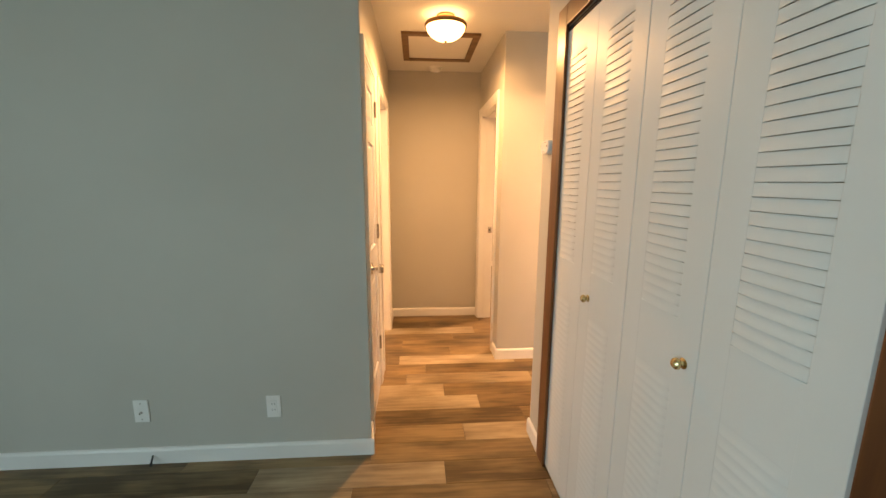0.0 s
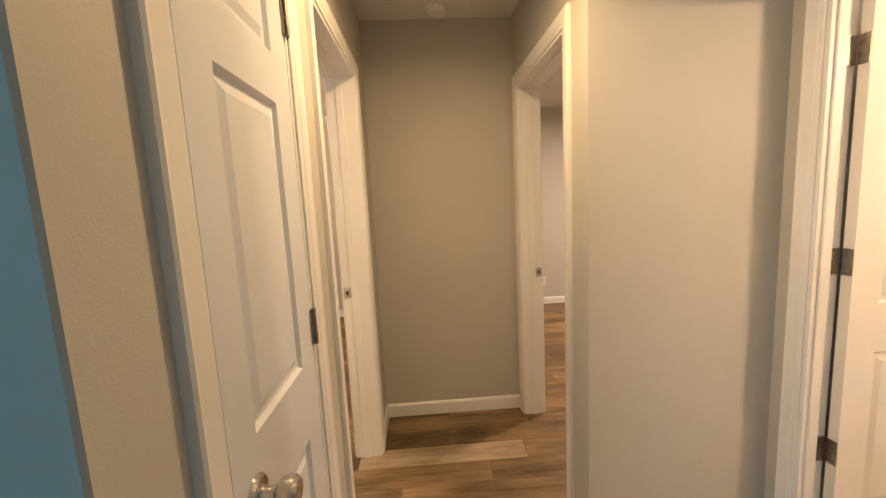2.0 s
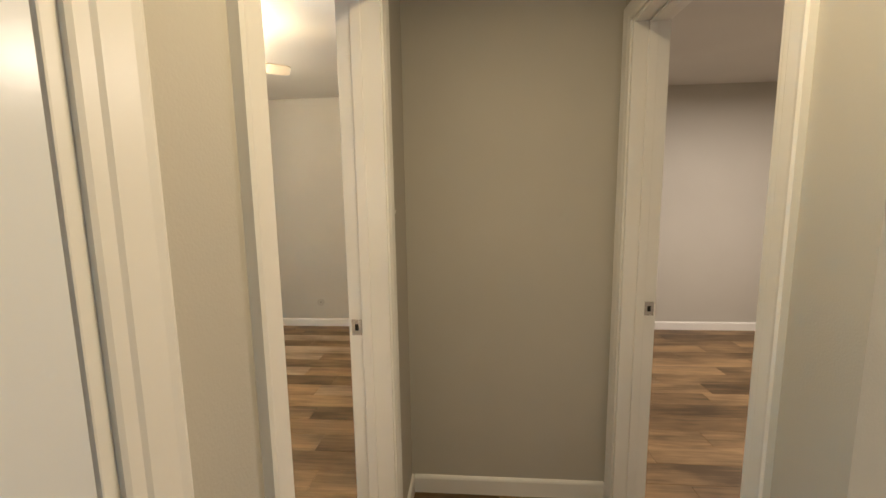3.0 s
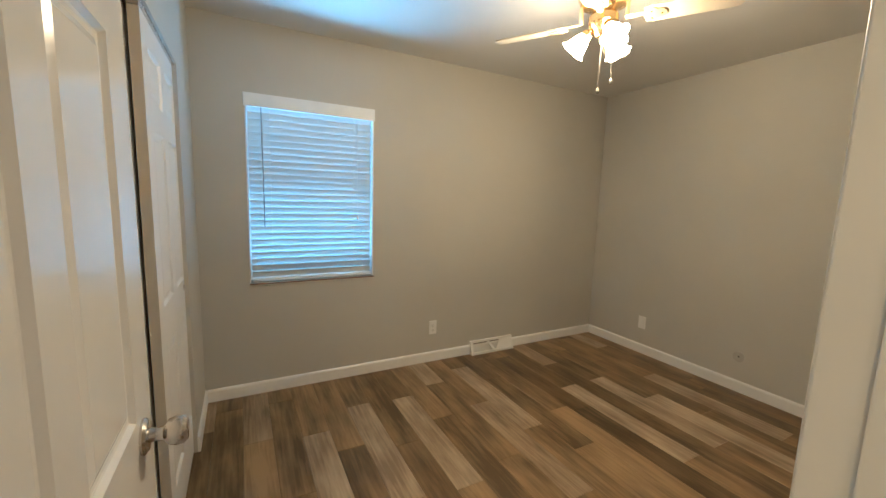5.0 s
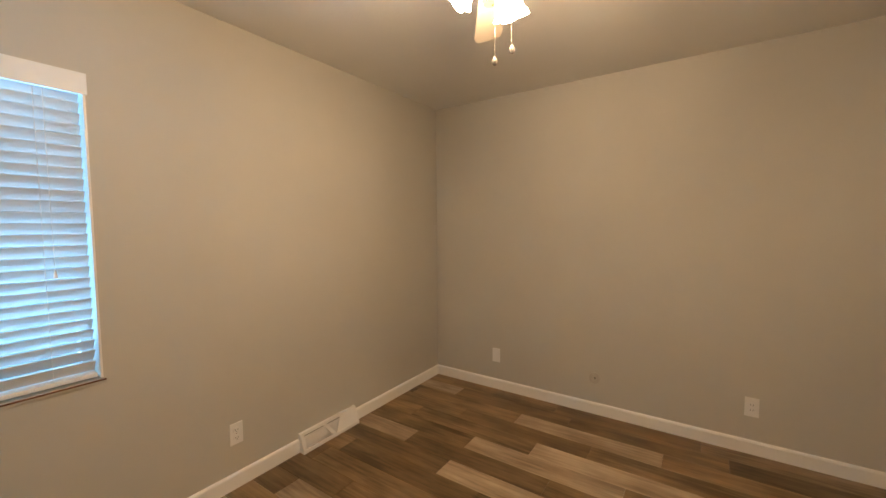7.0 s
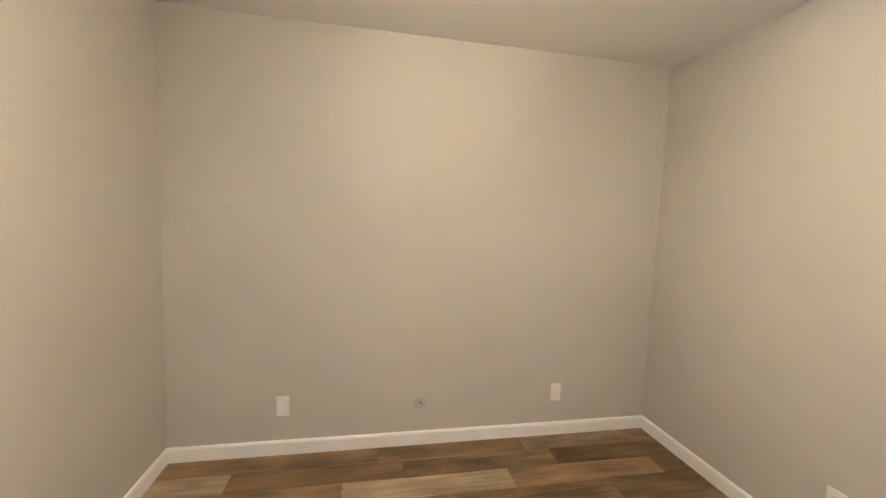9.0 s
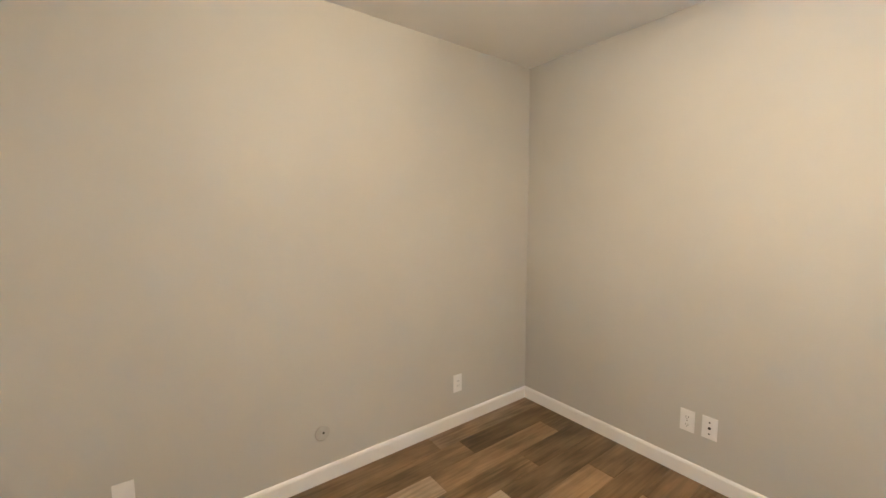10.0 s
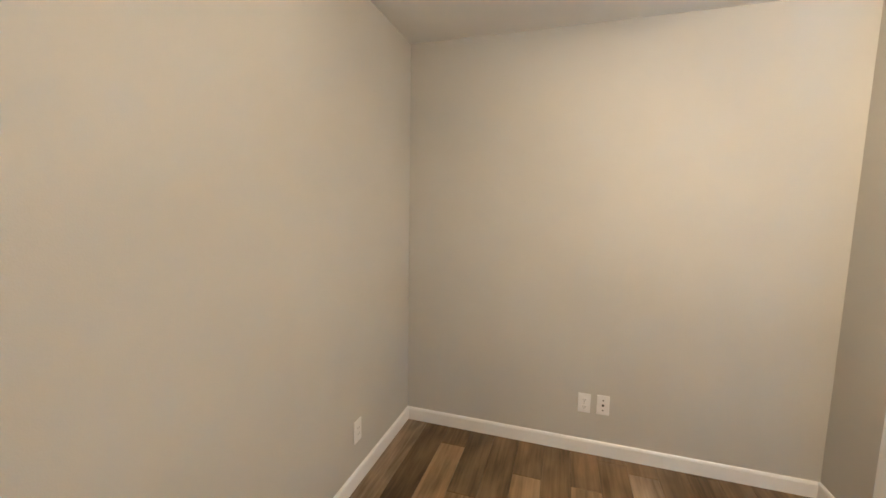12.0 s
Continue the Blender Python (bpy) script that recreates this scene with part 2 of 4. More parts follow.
# ---- the plan, in metres ----
H = 2.44
XL, XLB = 0.309, 0.175          # hall side and bedroom side of the hall's west wall
XH, XHB = 1.20, 1.325           # hall's east wall
YL = 2.875                      # living room's north wall
YE, YEB = 4.96, 5.072           # end of the hall
XW, YF, XR, YC = -2.49, 7.34, 0.497, 3.79   # bedroom: window wall, far wall, east wall, closet wall
D1 = (3.085, 3.57)
D2 = (3.825, 4.585)
D3 = (4.12, 4.88)
D4 = (3.10, 3.80)
DH = 2.03
CASE_W = 0.062
CL0, CL1, CLH = 1.51, 2.768, 2.035          # louvered closet opening
SC0, SC1, SCH = -1.94, -0.40, 1.975         # sliding-door closet opening
W0, W1, WZ0, WZ1 = 4.075, 4.92, 0.785, 1.995

# ---- walls ----
GREIGE = "greige painted drywall wall with fine texture"
def prism(plan, z0, z1):
    bm = bmesh.new()
    lo, hi = [[bm.verts.new((x, y, z)) for x, y in plan] for z in (z0, z1)]
    n = len(plan)
    bm.faces.new(lo[::-1])
    bm.faces.new(hi)
    for i in range(n):
        bm.faces.new((lo[i], lo[(i + 1) % n], hi[(i + 1) % n], hi[i]))
    return bm


XK = 0.328                      # the hall's west wall leans out a little towards its outer corner
tagged(part("wall_living_north", prism(((-3.3, YL), (XK - 0.004, YL), (XK, YL + 0.004), (XL, D1[0] - CASE_W), (XLB, D1[0] - CASE_W), (XLB, 2.99), (-3.3, 2.99)), 0, H), wall_paint), GREIGE, "wall", kind="structure")
structure("wall_hall_west", GREIGE, wall_paint,
          (XLB, D1[0] - CASE_W, 0, XL, D1[0], H), (XLB, D1[0], DH, XL, D1[1], H), (XLB, D1[1], 0, XL, D2[0], H),
          (XLB, D2[0], DH, XL, D2[1], H), (XLB, D2[1], 0, XL, YE, H))
structure("wall_hall_end", GREIGE, wall_paint, (XLB, YE, 0, XHB, YEB, H))
structure("wall_hall_east", GREIGE, wall_paint,
          (XH, 3.915, 0, XHB, D3[0], H), (XH, D3[0], DH, XHB, D3[1], H), (XH, D3[1], 0, XHB, YE, H))
structure("wall_recess_north", GREIGE, wall_paint, (XHB, 3.915, 0, 4.5, 4.03, H))
structure("wall_recess_east", GREIGE, wall_paint,
          (1.92, 2.99, 0, 2.0, D4[0], H), (1.92, D4[0], DH, 2.0, D4[1], H), (1.92, D4[1], 0, 2.0, 3.915, H))
structure("wall_closet_end", GREIGE, wall_paint, (XH, 2.80, 0, 2.04, 2.99, H))
structure("wall_closet_front", GREIGE, wall_paint,
          (XH, CL1 + 0.004, 0, XHB, 2.80, H), (XH, CL0 - 0.016, CLH, XHB, CL1 + 0.004, H), (XH, -2.5, 0, XHB, CL0 - 0.016, H))
structure("wall_closet_back", GREIGE, wall_paint, (1.95, 1.2, 0, 2.04, 2.80, H), (XHB, 1.2, 0, 1.95, 1.3, H))
structure("wall_living_south", GREIGE, wall_paint,
          (-3.3, -2.6, 0, XHB, -2.5, H))
structure("wall_living_west", GREIGE, wall_paint, (-3.4, -2.6, 0, -3.3, -2.1, H), (-3.4, -0.3, 0, -3.3, 2.99, H), (-3.4, -2.1, 0, -3.3, -0.3, 0.65), (-3.4, -2.1, 2.25, -3.3, -0.3, H))
structure("wall_window", GREIGE, wall_paint,
          (XW - 0.15, 2.99, 0, XW, W0, H), (XW - 0.15, W1, 0, XW, YF + 0.12, H),
          (XW - 0.15, W0, 0, XW, W1, WZ0 - 0.022), (XW - 0.15, W0, WZ1, XW, W1, H))
structure("wall_bedroom_far", GREIGE, wall_paint, (XW, YF, 0, 4.6, YF + 0.12, H))
structure("wall_bedroom_east", GREIGE, wall_paint, (XR, YEB, 0, 0.61, YF, H))
structure("wall_far_bedroom_south", GREIGE, wall_paint, (0.61, YEB, 0, XHB, 5.17, H))
structure("wall_far_bedroom_west", GREIGE, wall_paint, (1.22, 5.17, 0, XHB, YF, H))
structure("wall_bedroom_closet", GREIGE, wall_paint,
          (XW, 3.67, 0, SC0, YC, H), (SC0, 3.67, SCH, SC1, YC, H), (SC1, 3.67, 0, XLB, YC, H))
structure("wall_closet_interior", "cream painted closet wall", closet_paint,
          (XW, 2.992, 0, -0.36, 3.01, H), (-0.36, 2.992, 0, -0.26, 3.67, H), (XW, 3.01, 0, XW + 0.012, 3.67, H), (XW + .012, 3.655, SCH, -.36, 3.668, H))
structure("wall_far_bedroom_east", GREIGE, wall_paint, (4.5, 3.9, 0, 4.6, YF, H))
structure("wall_bathroom", GREIGE, wall_paint, (2.04, 2.3, 0, 3.7, 2.4, H), (3.6, 2.4, 0, 3.7, 3.915, H))
structure("ceiling", "flat white painted ceiling with fine texture", ceiling_paint, (-3.4, -2.6, H, 4.6, YF + 0.12, H + 0.1), category="ceiling")

# ---- baseboards ----


def baseboard(x0, y0, x1, y1, nx, ny, h=0.085, d=0.013):
    """A board with a rounded top along a wall from one point to the other; (nx, ny) points into the room."""
    bm = bmesh.new()
    prof = ((0, 0), (d, 0), (d, h - 0.014), (d - 0.003, h - 0.006), (d - 0.008, h - 0.001), (0, h))
    ends = [[bm.verts.new((x + nx * p, y + ny * p, z)) for p, z in prof] for x, y in ((x0, y0), (x1, y1))]
    k = len(prof)
    for i in range(k):
        bm.faces.new((ends[0][i], ends[0][(i + 1) % k], ends[1][(i + 1) % k], ends[1][i]))
    bm.faces.new(ends[0])
    bm.faces.new(ends[1][::-1])
    return tagged(part("baseboard", bm, trim_white), "white painted baseboard along the wall", "baseboard", kind="structure")


CW, CT = 0.062, 0.016           # casing width and thickness
baseboard(-3.3, YL, XK + 0.013, YL, 0, -1)
baseboard(XK, YL, XL, D1[0] - CW, 1, 0)
baseboard(XL, D1[1] + CW, XL, D2[0] - CW, 1, 0)
baseboard(XL, D2[1] + CW, XL, YE, 1, 0)
baseboard(XL + 0.013, YE, XH - 0.013, YE, 0, -1)
baseboard(XH, D3[1] + CW, XH, YE, -1, 0)
baseboard(XH, 3.915 - 0.013, XH, D3[0] - CW, -1, 0)
baseboard(XH, 3.915, 1.92, 3.915, 0, -1)
baseboard(XH, 2.99, 1.92, 2.99, 0, 1)
baseboard(XH, 2.809, XH, 3.003, -1, 0)
baseboard(XW, YC + 0.013, XW, YF, 1, 0)
baseboard(XW + 0.013, YF, XR - 0.013, YF, 0, -1)
baseboard(XR, YEB + 0.013, XR, YF, -1, 0)
baseboard(XLB - 0.013, YEB, XR, YEB, 0, 1)
baseboard(XLB, D2[1] + CW, XLB, YEB, -1, 0)
baseboard(XW, YC, SC0, YC, 0, 1)
baseboard(SC1, YC, XLB, YC, 0, 1)
baseboard(XW + 0.012, 3.01, XW + 0.012, 3.67, 1, 0)
baseboard(XHB, YF, 4.5, YF, 0, -1)
baseboard(4.5, 4.03, 4.5, YF, -1, 0)

# ---- doors ----


def door_frame(name, label, wx0, wx1, y0, y1, stop_x):
    """Jambs and casings of a doorway in a wall that runs along y, between wx0 and wx1."""
    door = thing(name, label, "door", kind="structure")
    j = 0.019
    a, b = wx0 - 0.004, wx1 + 0.004
    part("jamb", boxes((a, y0, 0, b, y0 + j, DH), bevel=0.002), trim_white, door)
    part("jamb", boxes((a, y1 - j, 0, b, y1, DH), bevel=0.002), trim_white, door)
    part("jamb_head", boxes((a, y0 + j, DH - j, b, y1 - j, DH), bevel=0.002), trim_white, door)
    s0, s1 = stop_x, stop_x + 0.034
    part("door_stop", boxes((s0, y0 + j, 0, s1, y0 + j + 0.008, DH - j), bevel=0.002), trim_white, door)
    part("door_stop", boxes((s0, y1 - j - 0.008, 0, s1, y1 - j, DH - j), bevel=0.002), trim_white, door)
    part("door_stop", boxes((s0, y0 + j + 0.008, DH - j - 0.008, s1, y1 - j - 0.008, DH - j), bevel=0.002), trim_white, door)
    for x, n in ((wx0, -1), (wx1, 1)):
        part("casing", casing_bar((x, y0 + 0.005, 0), (x, y0 + 0.005, DH + CW - 0.005), (0, -1, 0), (n, 0, 0)), trim_white, door)
        part("casing", casing_bar((x, y1 - 0.005, 0), (x, y1 - 0.005, DH + CW - 0.005), (0, 1, 0), (n, 0, 0)), trim_white, door)
        part("casing", casing_bar((x, y0 + 0.005, DH - 0.005), (x, y1 - 0.005, DH - 0.005), (0, 0, 1), (n, 0, 0), top=True), trim_white, door)
    return door


def casing_bar(a, b, side, out, top=False):
    """A moulded casing board from a to b; side points away from the opening, out away from the wall."""
    bm = bmesh.new()
    a, b, side, out = Vector(a), Vector(b), Vector(side), Vector(out)
    prof = ((0, 0), (0, 0.009), (0.004, 0.011), (0.016, 0.0115), (0.020, 0.014), (0.048, CT), (0.056, CT + 0.002), (CW, CT - 0.001), (CW, 0))
    k = len(prof)
    ends = []
    for p in (a, b):
        ends.append([bm.verts.new(p + side * s + out * o) for s, o in prof])
    if not top:                       # mitred at the head
        for v, (s, o) in zip(ends[1], prof):
            v.co.z = b.z - CW + s
    else:
        run = (b - a).normalized()
        for e, d in ((ends[0], -1), (ends[1], 1)):
            for v, (s, o) in zip(e, prof):
                v.co += run * d * s
    for i in range(k):
        bm.faces.new((ends[0][i], ends[0][(i + 1) % k], ends[1][(i + 1) % k], ends[1][i]))
    bm.faces.new(ends[0])
    bm.faces.new(ends[1][::-1])
    return bm


def panel_leaf(w, h, t, cols, rows, inset=0.010):
    """A moulded panel door: width along x from 0, thickness along y centred, height along z. cols, rows: the panels' spans."""
    bm = bmesh.new()
    xs = sorted({0, w, *[v for c in cols for v in c]})
    zs = sorted({0, h, *[v for r in rows for v in r]})
    for sgn in (-1, 1):
        y = sgn * t / 2
        for x0, x1 in zip(xs, xs[1:]):
            for z0, z1 in zip(zs, zs[1:]):
                rings = [(0, 0)]
                if (x0, x1) in cols and (z0, z1) in rows:
                    rings += [(0.007, inset * 0.88), (0.011, inset), (0.019, inset), (0.036, inset * 0.3)]
                loops = [[bm.verts.new((x, y - sgn * d, z)) for x, z in ((x0 + i, z0 + i), (x1 - i, z0 + i), (x1 - i, z1 - i), (x0 + i, z1 - i))] for i, d in rings]
                for a, b in zip(loops, loops[1:]):
                    for k in range(4):
                        bm.faces.new((a[k], a[(k + 1) % 4], b[(k + 1) % 4], b[k]))
                bm.faces.new(loops[-1])
    for q in (((0, 0), (w, 0)), ((w, 0), (w, h)), ((w, h), (0, h)), ((0, h), (0, 0))):
        (xa, za), (xb, zb) = q
        bm.faces.new([bm.verts.new(p) for p in ((xa, -t / 2, za), (xb, -t / 2, zb), (xb, t / 2, zb), (xa, t / 2, za))])
    bmesh.ops.remove_doubles(bm, verts=bm.verts, dist=0.0002)
    return bm


def round_knob(bm, sgn, mat_r=0.027, t=0.0175):
    """A rose, neck and flared knob on the y axis, out to the side sgn."""
    prof = [(0.0, t), (0.033, t), (0.033, t + 0.004), (0.028, t + 0.009), (0.014, t + 0.011), (0.011, t + 0.022), (0.013, t + 0.032), (0.023, t + 0.040), (0.027, t + 0.052), (0.026, t + 0.064), (0.020, t + 0.070), (0.0, t + 0.071)]
    revolve(bm, [(max(r, 1e-6), sgn * h) for r, h in prof], 24, "y")


def add_knobs(leaf, x, z, mat, sides=(-1, 1)):
    for s in sides:
        bm = bmesh.new()
        round_knob(bm, s)
        ob = part("knob", bm, mat, leaf, "satin nickel door knob", smooth=True)
        ob.location = (x, 0, z)


def hinge_bm(face=1):
    """Two leaves and a knuckle, upright, on the plane y=0."""
    bm = bmesh.new()
    box(bm, -0.030, -0.002, -0.045, -0.003, 0.002, 0.045, 0.0008)
    box(bm, 0.003, -0.002, -0.045, 0.014, 0.002, 0.045, 0.0008)
    tube(bm, (0, 0.004 * face, -0.046), (0, 0.004 * face, 0.046), 0.0065, 10)
    for z in (-0.030, -0.001, 0.029):
        tube(bm, (-0.018, 0.0015, z), (-0.018, 0.0035, z), 0.004, 8)
    return bm


ROWS6 = ((0.22, 0.80), (0.97, 1.62), (1.72, 1.91))
# linen closet door, shut
door_1 = door_frame("door_1", "white narrow linen closet door, shut, in the hall wall", XLB, XL, *D1, XLB + 0.05)
lw = D1[1] - D1[0] - 2 * 0.019 - 0.006
leaf = part("leaf", panel_leaf(lw, 1.995, 0.035, ((0.088, lw - 0.098),), ((0.22, 0.83), (1.007, 1.607), (1.71, 1.90))), cool_cast_door_white, door_1, "white moulded panel door leaf")
leaf.matrix_basis = pose(XL - 0.0145, D1[0] + 0.022, 0.008, 0, 0, 90)
add_knobs(leaf, 0.064, 0.914, nickel, (-1,))
part("latch", boxes((-0.0028, -0.0185, 0.887, -0.0002, -0.006, 0.941), bevel=0.0004), old_hinge, leaf, "dull steel latch plate")
for z in (0.325, 1.085, 1.835):
    ob = part("hinge", hinge_bm(), old_hinge, door_1, "tarnished steel butt hinge")
    ob.matrix_basis = pose(XL + 0.006, D1[1] - 0.021, z, 0, 0, -90)

# bedroom door, open
door_2 = door_frame("door_2", "white moulded six panel bedroom door standing open", XLB, XL, *D2, XLB + 0.042)
leaf = part("leaf", panel_leaf(0.742, 2.0, 0.035, ((0.105, 0.33), (0.412, 0.637)), ROWS6), door_white, door_2, "white moulded six panel leaf")
leaf.matrix_basis = pose(XLB - 0.010, D2[0] + 0.014, 0.008, 0, 0, 179.6)
add_knobs(leaf, 0.672, 0.925, nickel)
for z in (0.25, 1.0, 1.82):
    ob = part("hinge", hinge_bm(), old_hinge, door_2, "tarnished steel butt hinge")
    ob.matrix_basis = pose(XLB - 0.004, D2[0] + 0.019, z, 0, 0, 90)


def strike(door, x, y, z):
    bm = boxes((-0.018, -0.002, -0.028, 0.018, 0, 0.028), bevel=0.0008)
    ob = part("strike_plate", bm, nickel, door, "worn steel strike plate")
    ob.location = (x, y, z)
    hole = part("latch_hole", boxes((-0.006, -0.0035, -0.011, 0.006, -0.0022, 0.011)), dark_slot, ob)


strike(door_2, XLB + 0.022, D2[1] - 0.019, 0.934)
door_3 = door_frame("door_3", "white doorway with moulded casing and open door", XH, XHB, *D3, XHB - 0.076)
strike(door_3, XHB - 0.022, D3[1] - 0.019, 0.924)

# bathroom door, open away from the hall
door_4 = door_frame("door_4", "white moulded six panel bathroom door standing open", 1.92, 2.0, *D4, 1.935)
leaf = part("leaf", panel_leaf(0.645, 2.0, 0.035, ((0.10, 0.285), (0.36, 0.545)), ROWS6), door_white, door_4, "white moulded six panel leaf")
leaf.matrix_basis = pose(2.006, D4[1] - 0.045, 0.008, 0, 0, 0)
add_knobs(leaf, 0.585, 0.915, nickel)
for z in (0.44, 1.12, 1.79):
    ob = part("hinge", boxes((1.968, D4[1] - 0.026, z - 0.045, 2.0, D4[1] - 0.019, z + 0.045), (2.002, D4[1] - 0.062, z - 0.045, 2.0055, D4[1] - 0.028, z + 0.045), bevel=0.001), old_hinge, door_4, "tarnished steel butt hinge")

# ---- louvered closet ----
closet_frame = thing("closet_trim", "brown stained wood trim round the louvered closet", "trim", kind="structure")
part("casing", boxes((XH - 0.016, 2.717, 0, XH - 0.002, CL1 + 0.047, CLH + 0.085), bevel=0.004), stain_wood, closet_frame)
part("jamb_board", boxes((XH - 0.003, CL1, 0, XHB, CL1 + 0.002, CLH + 0.02)), stain_wood, closet_frame)
part("casing", boxes((XH - 0.016, CL0 - 0.09, 0, XH, CL0 - 0.016, CLH + 0.085), bevel=0.004), stain_wood, closet_frame)
part("casing", boxes((XH - 0.016, CL0 - 0.016, CLH + 0.0, XH, 2.717, CLH + 0.085), bevel=0.004), stain_wood, closet_frame)
part("track", boxes((XH + 0.004, CL0, CLH - 0.012, XH + 0.04, CL1 - 0.001, CLH), bevel=0.001), dark_slot, closet_frame)

LEAF = (CL1 - CL0) / 4
ST = 0.079
SW = LEAF - 0.002 - 2 * ST
PITCH = 0.0270


def pressed_slat():
    """A louver pressed out of the face: flush along its top and ends, its lower lip standing proud."""
    bm = bmesh.new()
    cols = ((0.0, 0.0), (0.006, 0.22), (0.014, 0.66), (0.026, 0.94), (0.042, 1.0), (SW - 0.042, 1.0), (SW - 0.026, 0.94), (SW - 0.014, 0.66), (SW - 0.006, 0.22), (SW, 0.0))
    rows = ((PITCH / 2, 0.0), (PITCH * 0.38, 0.02), (PITCH * 0.12, 0.16), (-PITCH * 0.12, 0.48), (-PITCH * 0.34, 0.90), (-PITCH / 2 + 0.0015, 1.0))
    for back in (0.0, 0.0011):
        grid = [[bm.verts.new((-0.0029 * p * q + back, y, z)) for y, q in cols] for z, p in rows]
        for a, b in zip(grid, grid[1:]):
            for k in range(len(cols) - 1):
                f = [a[k], a[k + 1], b[k + 1], b[k]]
                bm.faces.new(f if back else f[::-1])
    bm.verts.ensure_lookup_table()
    n, half = len(cols), len(cols) * len(rows)
    last = half - n
    for k in range(n - 1):
        bm.faces.new([bm.verts[last + k], bm.verts[last + k + 1], bm.verts[half + last + k + 1], bm.verts[half + last + k]])
    return mesh_of("louver_slat", bm, louver_white, smooth=True)


slat_mesh = pressed_slat()


def louver_leaf(y0, knob_y):
    door = thing("closet_door", "white louvered bifold closet door with brass knob" if knob_y else "white louvered bifold closet door leaf, shut", "closet door", pose(XH + 0.0135, y0, 0.012), group="louvered bifold doors")
    t, h = 0.028, 2.0
    w = LEAF - 0.002
    part("stile", boxes((-t / 2, 0, 0, t / 2, ST, h), bevel=0.0012), louver_white, door)
    part("stile", boxes((-t / 2, w - ST, 0, t / 2, w, h), bevel=0.0012), louver_white, door)
    spans = [(z0, z0 + n * PITCH) for z0, n in ((0.090, 30), (1.069, 31))]
    for z0, z1 in ((0, spans[0][0]), (spans[0][1], spans[1][0]), (spans[1][1], h)):
        part("rail", boxes((-t / 2 + .0002, ST - .0004, z0, t / 2 - .0008, w - ST + .0004, z1), bevel=0.0006), louver_white, door)
    for z0, z1 in spans:
        for i in range(round((z1 - z0) / PITCH)):
            ob = new("slat", slat_mesh)
            ob.parent = door
            ob.matrix_basis = pose(-t / 2 + 0.0002, ST, z0 + (i + 0.5) * PITCH)
    if knob_y:
        bm = bmesh.new()
        revolve(bm, [(1e-6, -0.046), (0.010, -0.045), (0.0155, -0.040), (0.017, -0.033), (0.013, -0.027), (0.007, -0.022), (0.008, -0.017), (0.016, -0.0145), (0.016, -0.014)], 20, "x")
        ob = part("knob", bm, closet_brass, door, "small round brass knob", smooth=True)
        ob.location = (-0.002, knob_y - y0, 0.967)
        ob.scale = (0.85, 0.85, 0.85)
    return door


for i, ky in enumerate((None, 1.867, 2.385, None)):
    louver_leaf(CL0 + (-0.0005 if i < 2 else 0.0015) + i * LEAF, ky)

# ---- hall things ----


def switch_plate(name, label, category, m, kind="outlet", w=0.070, h=0.117):
    """A wall plate in the plane y=0, facing -y."""
    ob = thing(name, label, category, m)
    part("plate", boxes((-w / 2, -0.006, -h / 2, w / 2, 0, h / 2), bevel=0.003), plastic_white, ob)
    if kind == "outlet":
        for z in (-0.021, 0.021):
            bm = bmesh.new()
            revolve(bm, [(0.0165, -0.0085), (0.0165, -0.004)], 16, "y", (0, 0, z))
            face = part("socket", bm, plastic_white, ob)
            part("slot", boxes((-0.0075, -0.0092, z - 0.004, -0.0055, -0.0086, z + 0.005), (0.0055, -0.0092, z - 0.004, 0.0075, -0.0086, z + 0.005), (-0.002, -0.0092, z - 0.011, 0.002, -0.0086, z - 0.007)), dark_slot, face)
        bm = bmesh.new()
        revolve(bm, [(0.003, -0.0072), (0.003, -0.005)], 8, "y")
        part("screw", bm, nickel, ob)
    elif kind == "decora":
        part("insert", boxes((-0.0165, -0.0085, -0.0335, 0.0165, -0.004, 0.0335), bevel=0.001), plastic_white, ob)
        for z in (-0.016, 0.016):
            part("slot", boxes((-0.0075, -0.0092, z - 0.004, -0.0055, -0.0086, z + 0.005), (0.0055, -0.0092, z - 0.004, 0.0075, -0.0086, z + 0.005)), dark_slot, ob)
    elif kind == "coax":
        bm = bmesh.new()
        revolve(bm, [(0.0065, -0.006), (0.0065, -0.009), (0.0045, -0.009), (0.0045, -0.019), (0.001, -0.019)], 6, "y", (0, 0, -0.006))
        part("connector", bm, nickel, ob, "threaded metal coax connector")
        for z in (-0.042, 0.042):
            bm = bmesh.new()
            revolve(bm, [(0.003, -0.0072), (0.003, -0.005)], 8, "y", (0, 0, z))
            part("screw", bm, nickel, ob)
    elif kind == "phone":
        for z, r in ((-0.03, 0.004), (0.0, 0.007), (0.03, 0.004)):
            bm = bmesh.new()
            revolve(bm, [(r, -0.0085), (r, -0.005)], 10, "y", (0, 0, z))
            part("jack", bm, dark_slot, ob)
    return ob


switch_plate("coax_plate", "white coax wall plate with metal connector", "wall plate", pose(-0.786, YL, 0.285), "coax")
switch_plate("outlet", "white power outlet on the greige wall", "outlet", pose(-0.154, YL, 0.287), "decora")

stop = thing("door_stop", "small black rubber tipped door stop on baseboard", "door stop", pose(-0.755, YL - 0.013, 0.04))
bm = bmesh.new()
tube(bm, (0, 0, 0.006), (0.012, -0.035, -0.010), 0.0045, 10)
part("stem", bm, black_rubber, stop)
bm = bmesh.new()
tube(bm, (0.012, -0.035, -0.010), (0.016, -0.046, -0.015), 0.007, 10)
part("tip", bm, black_rubber, stop)

